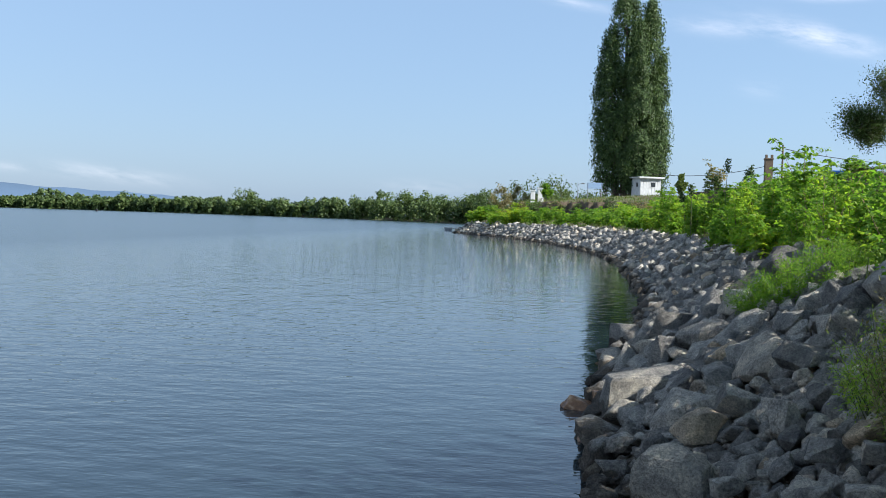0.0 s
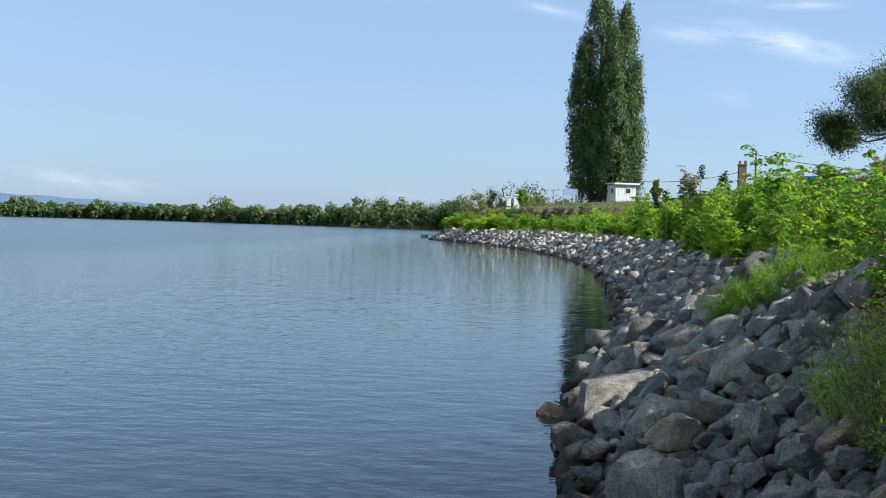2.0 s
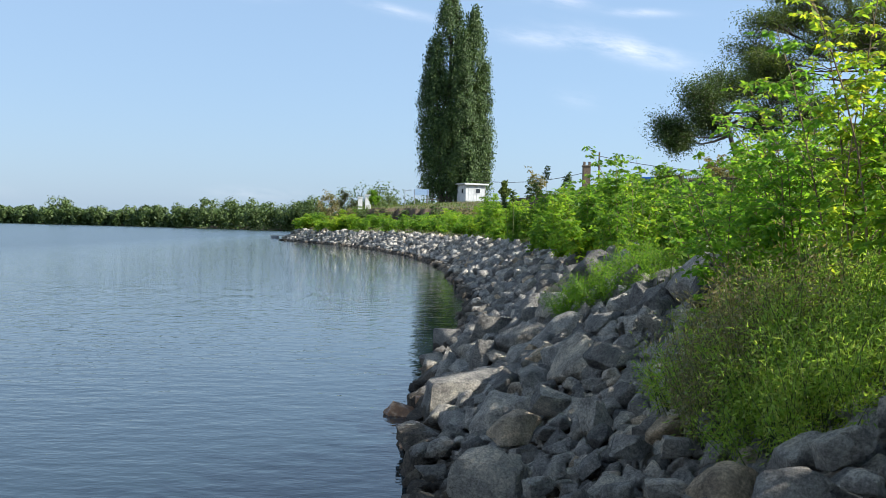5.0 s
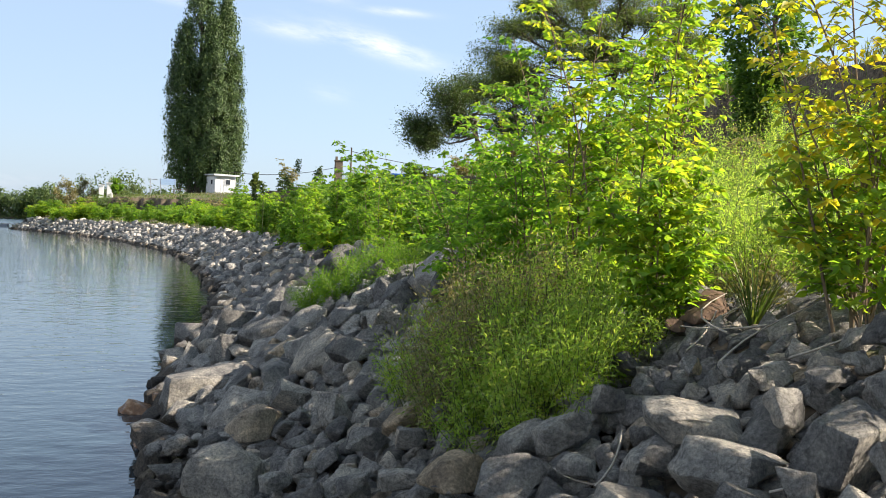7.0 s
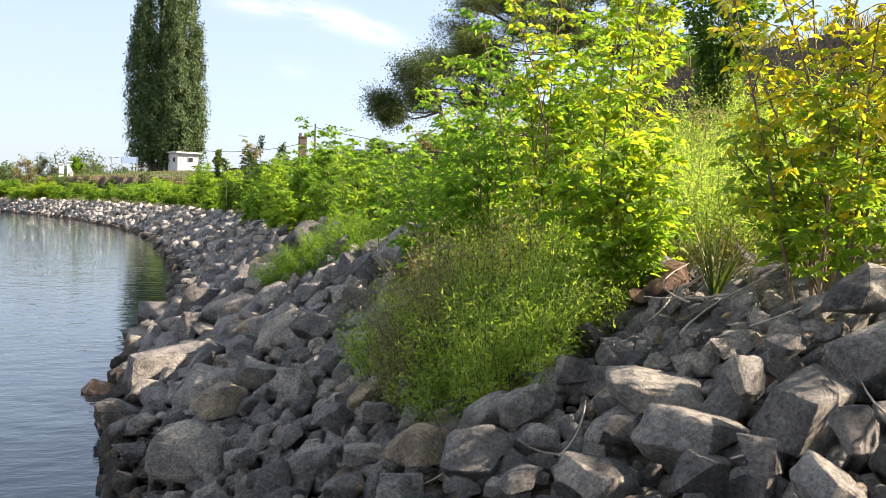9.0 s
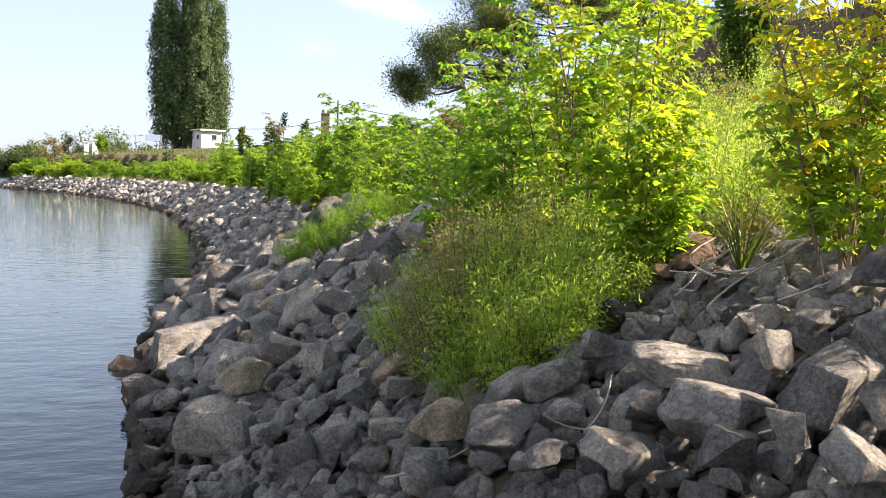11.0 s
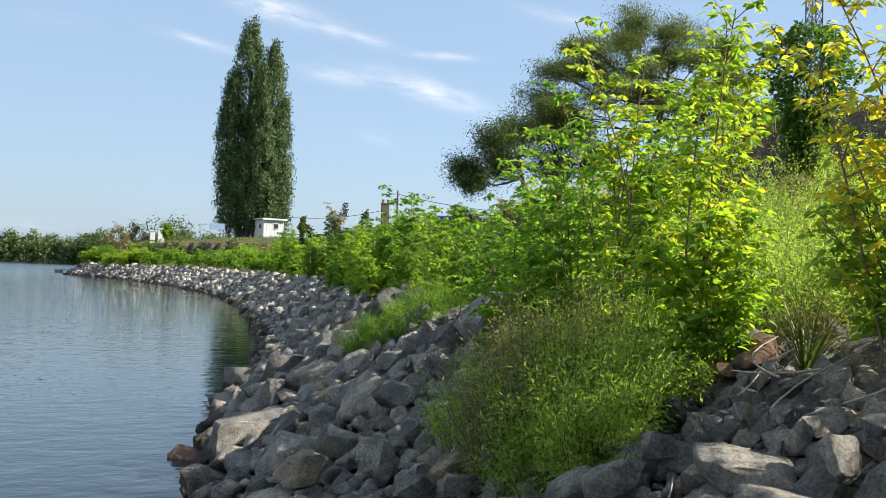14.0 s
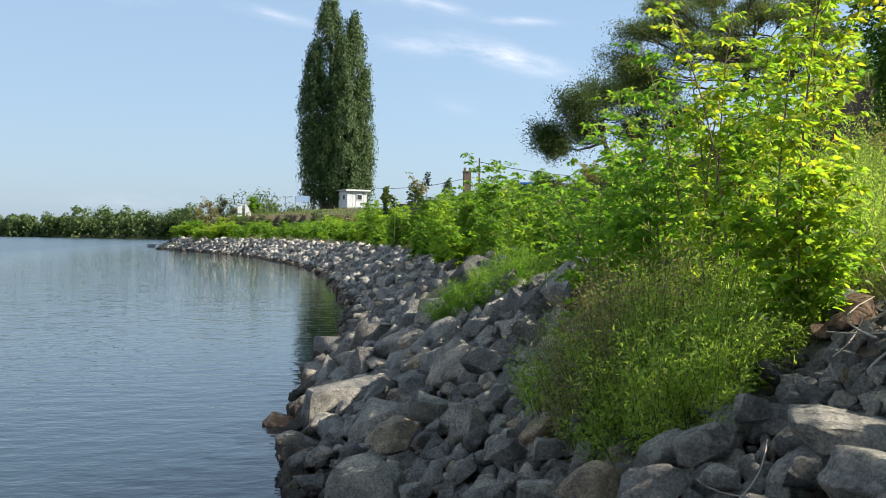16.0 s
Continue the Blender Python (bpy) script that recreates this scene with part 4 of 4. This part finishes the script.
def shed():
    at = put(8.6, 135, 0.05)
    ob = thing("shed", at, "small white wooden shed with a flat grey roof", "shed")
    ob.rotation_euler = (0, 0, radians(22))
    part("wall", from_bm("wall", box_bm(2.9, 2.6, 2.45, (0, 0, 1.22)), WHITE_BOARD), ob)
    for i in range(8):
        part("batten", from_bm("batten", box_bm(0.05, 0.03, 2.4, (-1.38 + i * 0.395, -1.315, 1.2)), WHITE_BOARD), ob)
    part("roof", from_bm("roof", box_bm(3.5, 3.2, 0.16, (0, -0.05, 2.55), 0.02), GREY_ROOF), ob)
    part("fascia", from_bm("fascia", box_bm(3.54, 0.05, 0.2, (0, -1.68, 2.53)), WHITE_BOARD), ob)
    win = part("window", from_bm("window", box_bm(0.8, 0.06, 0.75, (0.35, -1.33, 1.65), 0.01), WHITE_BOARD), ob)
    part("pane", from_bm("pane", box_bm(0.62, 0.03, 0.58, (0.35, -1.365, 1.65)), DARK_GLASS), win)
    win = part("window", from_bm("window", box_bm(0.06, 0.6, 0.7, (-1.48, -0.5, 1.6), 0.01), WHITE_BOARD), ob)
    part("pane", from_bm("pane", box_bm(0.03, 0.46, 0.55, (-1.51, -0.5, 1.6)), DARK_GLASS), win)


shed()


def pole(name, x, y, top, r, label, mat=STEEL, category="pole"):
    at = put(x, y, 0.2)
    b = Bundle()
    b.add([(0, 0, 0), (0, 0, (top - at.z) / 2), (0, 0, top - at.z)], [r, r * 0.85, r * 0.7], 8)
    ob = new(name, b.mesh(name, mat))
    ob.location = at
    return tagged(ob, label, category)


pole("utility_pole", 20.5, 108, 10.4, 0.12, "thin dark upright pole above the shrubs", BARK)


def container():
    at = put(26.2, 104, 0.05)
    top = 7.6 - at.z
    ob = thing("blue_kiosk", at, "blue painted metal kiosk half hidden by shrubs", "kiosk")
    part("body", from_bm("body", box_bm(4.4, 2.4, top - 0.2, (0, 0, (top - 0.2) / 2), 0.03), BLUE), ob)
    part("roof", from_bm("roof", box_bm(4.7, 2.7, 0.2, (0, 0, top - 0.1), 0.02), BLUE), ob)
    b = Bundle()
    b.add([(-0.9, 0, top - 0.05), (-0.9, 0, top + 0.9)], [0.03, 0.02], 5)
    b.add([(-1.2, 0, top + 0.55), (-0.3, 0, top + 0.55)], [0.02, 0.02], 4)
    part("aerial", b.mesh("aerial", STEEL), ob)


container()


def chimney():
    at = put(23.6, 133, 0.1)
    top = 10.6 - at.z
    ob = thing("brick_chimney", at, "old brown brick chimney stack", "chimney")
    part("stack", from_bm("stack", box_bm(0.95, 0.9, top, (0, 0, top / 2), 0.02), BRICK), ob)
    part("cap", from_bm("cap", box_bm(1.1, 1.05, 0.15, (0, 0, top - 0.1), 0.02), BRICK), ob)
    for dx in (-0.3, 0.38):
        part("pot", from_bm("pot", box_bm(0.3, 0.3, 0.5, (dx, 0, top + 0.2), 0.03), BRICK), ob)


chimney()


def sign():
    at = put(1.0, 130, 0.1)
    ob = thing("notice_board", at, "pale blue board on two thin steel posts", "sign")
    board = plain("pale_blue_board", (0.30, 0.42, 0.58), 0.5, vary=0.1)
    for dx in (0.05, 1.75):
        b = Bundle()
        b.add([(dx, 0, 0), (dx, 0, 2.2)], [0.05, 0.05], 6)
        part("post", b.mesh("post", STEEL), ob)
    part("board", from_bm("board", box_bm(1.9, 0.06, 0.75, (0.9, 0, 1.85), 0.01), board), ob)


sign()


def gate_pillars():
    white = plain("white_plaster", (0.72, 0.71, 0.68), 0.8, vary=0.12, scale=2)
    for dx, w, h in ((-5.9, 0.55, 1.5), (-4.9, 0.7, 1.7)):
        at = put(dx, 131, 0.1)
        ob = thing("white_pillar", at, "white plastered pillar on the grass terrace", "pillar", "pillars on the terrace")
        part("shaft", from_bm("shaft", box_bm(w, w, h, (0, 0, h / 2), 0.03), white), ob)
        part("cap", from_bm("cap", box_bm(w + 0.16, w + 0.16, 0.12, (0, 0, h + 0.06), 0.03), white), ob)


gate_pillars()


def picnic_table(x, y):
    at = put(x, y, 0.02)
    ob = thing("picnic_table", at, "weathered brown wooden table under the poplar", "table")
    part("tabletop", from_bm("tabletop", box_bm(1.8, 0.8, 0.07, (0, 0, 0.75), 0.01), BARK), ob)
    for dx in (-0.7, 0.7):
        part("leg", from_bm("leg", box_bm(0.1, 0.7, 0.73, (dx, 0, 0.36), 0.01), BARK), ob)


picnic_table(3.4, 133)
picnic_table(12.2, 134)


def street_lamp(x, y, h):
    at = put(x, y, 0.1)
    ob = thing("street_lamp", at, "thin grey street lamp with a short arm", "lamp")
    b = Bundle()
    b.add([(0, 0, 0), (0, 0, h)], [0.08, 0.05], 6)
    part("pole", b.mesh("pole", STEEL), ob)
    b = Bundle()
    b.add([(0, 0, h - 0.25), (0.55, 0, h - 0.1)], [0.04, 0.03], 5)
    part("arm", b.mesh("arm", STEEL), ob)
    part("lamp_head", from_bm("lamp_head", box_bm(0.5, 0.2, 0.12, (0.7, 0, h - 0.1), 0.03), STEEL), ob)


street_lamp(-0.2, 150, 3.4)


def cable(a, b, sag, r=0.035):
    a, b = np.array(a, float), np.array(b, float)
    t = np.linspace(0, 1, 14)[:, None]
    p = a + (b - a) * t - np.array([0, 0, 1.0]) * sag * 4 * t * (1 - t)
    w = Bundle()
    w.add(p, np.full(14, r), 5)
    ob = new("power_cable", w.mesh("power_cable", plain("cable_black", (0.03, 0.03, 0.03), 0.6)))
    tagged(ob, "thin black overhead cable", "cable")


cable((8.8, 134.5, 8.4), (23.3, 132.6, 9.6), 0.7)
cable((20.5, 108, 10.0), (37, 112, 8.8), 0.4)


def lattice_mast(x, y, h, w):
    STEEL = plain("blue_grey_steel", (0.10, 0.12, 0.16), 0.5, 0.3)
    at = put(x, y, 0.1)
    ob = thing("lattice_mast", at, "tall grey steel lattice mast", "mast")
    for i, (sx, sy) in enumerate(((-1, -1), (1, -1), (1, 1), (-1, 1))):
        b = Bundle()
        b.add([(sx * w / 2, sy * w / 2, 0), (sx * w / 2, sy * w / 2, h)], [0.12, 0.12], 5)
        part("leg", b.mesh("leg", STEEL), ob)
    b, z = Bundle(), 0.0
    while z < h - w:
        for c, d in (((-1, -1), (1, -1)), ((1, -1), (1, 1)), ((1, 1), (-1, 1)), ((-1, 1), (-1, -1))):
            b.add([(c[0] * w / 2, c[1] * w / 2, z), (d[0] * w / 2, d[1] * w / 2, z + w)], [0.07, 0.07], 4)
            b.add([(d[0] * w / 2, d[1] * w / 2, z), (c[0] * w / 2, c[1] * w / 2, z + w)], [0.07, 0.07], 4)
            b.add([(c[0] * w / 2, c[1] * w / 2, z), (d[0] * w / 2, d[1] * w / 2, z)], [0.07, 0.07], 4)
        z += w
    part("bracing", b.mesh("bracing", STEEL), ob)["kind"] = "stuff"


lattice_mast(87.6, 134, 62, 1.7)


def landing_stage():
    ob = thing("landing_stage", (-17.0, 146, 0), "low pale floating landing stage at the point", "jetty")
    pale = plain("pale_planks", (0.5, 0.49, 0.46), 0.7)
    part("deck", from_bm("deck", box_bm(4.5, 1.6, 0.12, (0, 0, 0.42), 0.02), pale), ob)
    for dx in (-1.6, 1.6):
        part("float", from_bm("float", box_bm(0.9, 1.5, 0.5, (dx, 0, 0.12), 0.08), STEEL), ob)


landing_stage()
buoy = new("buoy", from_bm("buoy", box_bm(0.9, 0.9, 1.4, (0, 0, 0.4), 0.25), plain("buoy_black", (0.03, 0.03, 0.035), 0.5)))
buoy.location = (-205, 414, 0)
tagged(buoy, "small dark buoy floating on the open water", "buoy")

# small trees and shrubs round the shed and the point
for k, (x, y, h, w, mat, label) in enumerate([
        (10.6, 109.5, 2.9, 0.6, LEAF_OLIVE, "young slender poplar beside the shed"), (-10.4, 137, 5.2, 1.7, LEAF_DRY, "small grey half-bare tree on the point"),
        (-8.4, 141, 5.4, 1.7, LEAF_DRY, "small grey half-bare tree on the point"), (-5.6, 150, 6.2, 2.1, LEAF_OLIVE, "small round green tree behind the terrace"),
        (-2.6, 156, 5.6, 2.0, LEAF_OLIVE, "small round green tree behind the terrace"), (-11.8, 143, 3.8, 1.4, LEAF_FAR, "small round green tree behind the terrace"),
        (-4.0, 126, 1.9, 0.8, LEAF_MID, "bright green bush in front of the terrace edge"), (1.8, 165, 4.6, 1.8, LEAF_FAR, "small round green tree behind the terrace")]):
    broad_tree("small_tree", x, y, h, [(-w * 0.5, 0, 0.62, w * 0.62), (w * 0.5, 0, 0.6, w * 0.62), (0, 0.2, 0.86, w * 0.6), (0, -0.3, 0.45, w * 0.7)], mat, label, 700 + k, 0.24, 420, 0.09, flat=0.9)
rng = np.random.default_rng(77)
for k in range(26):
    y = rng.uniform(112, 131)
    sapling("point_shrub", float(shore(y)) + rng.uniform(1.9, 5.5), y, rng.uniform(0.9, 1.9), 1.1, (LEAF_BRIGHT, LEAF_TURNING, LEAF_MID)[k % 3], "yellow-green shrub on the stony point", 800 + k, 0.24, 4, 8, 6, group="shrubs on the point")
for k in range(34):
    y = rng.uniform(62, 128)
    cut = float(np.interp(y, [60, 110, 122, 130], [13, 12.5, 7.5, 6.5]))
    sapling("edge_shrub", float(shore(y)) + cut - rng.uniform(0.3, 3.0), y, rng.uniform(0.9, 2.2), 1.0, (LEAF_MID, LEAF_FAR, LEAF_DRY)[k % 3], "dull green shrub below the eroded bank edge", 840 + k, 0.2, 4, 8, 6, group="shrubs below the edge")


for k in range(44):
    y = rng.uniform(24, 74)
    cut = float(np.interp(y, [15, 30, 60, 110], [15, 14, 13, 12.5]))
    sapling("edge_shrub", float(shore(y)) + cut + rng.uniform(-2.5, 1.8), y, rng.uniform(0.7, 1.5), 0.8, (LEAF_MID, LEAF_MID, LEAF_WEED, LEAF_DRY)[k % 4], "dull green shrub along the eroded bank edge", 900 + k, 0.15, 5, 9, 6, group="shrubs below the edge")


for k in range(22):
    y = rng.uniform(7, 24)
    sapling("slope_shrub", rng.uniform(7.5, 15.5), y, rng.uniform(0.8, 1.7), 0.7, (LEAF_WEED, LEAF_MID, LEAF_DRY)[k % 3], "pale green shrub on the upper bank slope", 950 + k, 0.09, 6, 9, 6, group="shrubs on the slope")


def plume_weed(x, y, h, seed):
    """A tall bare stalk with a dark seed head."""
    rng = np.random.default_rng(seed)
    base = put(x, y, 0.05)
    ob = thing("plume_weed", base, "tall weed stalk with a dark drooping seed head", "weeds", "tall weeds on the bank")
    p = stem_path((0, 0, 0), (rng.normal() * 0.2, 0), h, rng, 6, 0.05)
    w = Bundle()
    w.add(p, np.linspace(0.014, 0.006, 6), 5)
    part("stalk", w.mesh("stalk", GREEN_STEM), ob)
    n = 160
    f = rng.uniform(0.87, 1.04, n)
    q = p[-1] * f[:, None] + rng.normal(size=(n, 3)) * [0.055, 0.055, 0.04]
    part("seed_head", leaves("seed_head", q, rng.normal(size=(n, 3)) + [0, 0, -0.5], rng.uniform(0.05, 0.11, n), LEAF_DARK, rng=rng), ob)["kind"] = "stuff"


for k, (x, y, h) in enumerate([(5.39, 39.6, 2.9), (4.7, 39, 2.3), (5.7, 40.4, 2.5), (4.2, 42, 1.9), (4.0, 38, 2.1), (6.3, 37, 2.3)]):
    plume_weed(x, y, h, 980 + k)


def vine_tree():
    """A dead trunk wrapped in creeper, with a bushy head."""
    rng = np.random.default_rng(55)
    x, y = 10.0, 15.4
    base = put(x, y, 0.1)
    ob = thing("vine_covered_tree", base, "slender trunk wrapped in green creeper with a bushy head", "tree")
    w = Bundle()
    w.add(stem_path((0, 0, 0), (0.1, 0.1), 3.3, rng, 8, 0.03), np.linspace(0.09, 0.04, 8), 7)
    part("trunk", w.mesh("trunk", BARK), ob)
    n = 9000
    z = rng.uniform(0.2, 3.75, n)
    rad = np.interp(z, [0, 1.6, 2.2, 2.9, 3.5, 3.8], [0.55, 0.32, 0.40, 0.78, 0.62, 0.25]) * np.sqrt(rng.uniform(0.15, 1, n))
    a = rng.uniform(0, 6.28, n)
    lump = 1 + 0.3 * np.sin(a * 3 + z * 4)
    p = np.stack([np.cos(a) * rad * lump, np.sin(a) * rad * lump, z], -1)
    d = np.stack([np.cos(a), np.sin(a), rng.uniform(-0.9, 0.3, n)], -1) + rng.normal(size=(n, 3)) * 0.4
    part("creeper", leaves("creeper", p, d, rng.uniform(0.06, 0.13, n), LEAF_VINE, rng=rng), ob)["kind"] = "stuff"


vine_tree()

# clods of brown earth torn from the bank, caught above the stones
CLOD = bark_material("brown_clod", (0.05, 0.034, 0.024), (0.16, 0.10, 0.065))
for k, (x, y, z, w, h) in enumerate([(2.60, 4.40, 1.64, 0.20, 0.08), (2.74, 4.52, 1.69, 0.22, 0.09), (2.48, 4.44, 1.58, 0.13, 0.06)]):
    clod = new("earth_clod", ROCKS_FINE[(1, 7, 12)[k]].copy())
    clod.data.materials.clear()
    clod.data.materials.append(CLOD)
    clod.matrix_world = Matrix.Translation((x, y, z)) @ Euler((0.2, -0.3, 0.7 * k)).to_matrix().to_4x4() @ Matrix.Diagonal((w, w * 0.8, h, 1))
    tagged(clod, "rough brown clod of earth and roots above the stones", "earth", "clods on the bank")

# driftwood sticks and dry brush among the stones
for k, (x, y, length, turn) in enumerate([(1.72, 3.55, 0.42, 0.9), (1.95, 2.62, 0.25, -0.6), (2.2, 2.45, 0.3, 1.3), (0.95, 8.9, 0.35, 1.4), (1.25, 4.05, 0.5, 0.1), (2.5, 3.7, 0.6, 0.3), (2.6, 3.3, 0.5, -0.2), (2.45, 4.15, 0.45, 0.75), (2.5, 4.05, 0.38, 2.5), (2.72, 4.25, 0.5, 0.2), (2.62, 4.2, 0.55, 1.0), (1.62, 3.5, 0.3, 2.2), (2.3, 2.3, 0.35, 0.5), (1.5, 4.2, 0.5, 2.8), (2.6, 2.75, 0.4, 1.7)]):
    rng = np.random.default_rng(600 + k)
    base = put(x, y)
    p = np.stack([np.linspace(-0.5, 0.5, 6) * length, np.sin(np.linspace(0, 3, 6)) * 0.12 * length * rng.normal(), 0.07 + 0.06 * np.linspace(0, 1, 6) ** 2 + 0.3 * np.linspace(-0.5, 0.5, 6) * length * math.cos(turn)], -1)
    w = Bundle()
    w.add(p, np.linspace(0.006, 0.003, 6), 5)
    ob = new("driftwood_stick", w.mesh("driftwood_stick", DEADWOOD))
    ob.location, ob.rotation_euler = base, (0, 0, turn)
    tagged(ob, "bleached dry stick lying among the stones", "stick", "sticks among the stones")


def blade_plant(x, y):
    rng = np.random.default_rng(9)
    base = put(x, y, 0.02)
    ob = thing("sedge_tuft", base, "tuft of long arching grey-green blades", "plant")
    v, f, n = [], [], 0
    for k in range(40):
        a, h, out = rng.uniform(0, 6.28), rng.uniform(0.24, 0.52), rng.uniform(0.1, 0.42)
        side = np.array([-math.sin(a), math.cos(a), 0]) * 0.0045
        for i, t in enumerate((0, 0.35, 0.7, 1.0)):
            c = np.array([math.cos(a) * out * t, math.sin(a) * out * t, h * (1.6 * t - 0.75 * t * t)])
            wv = side * (1.1 - t)
            v += [c - wv, c + wv]
        f += [(n + 2 * i, n + 2 * i + 1, n + 2 * i + 3, n + 2 * i + 2) for i in range(3)]
        n += 8
    part("blade_tuft", mesh_of("blade_tuft", v, f, GRASS), ob)["kind"] = "stuff"


blade_plant(2.75, 4.2)
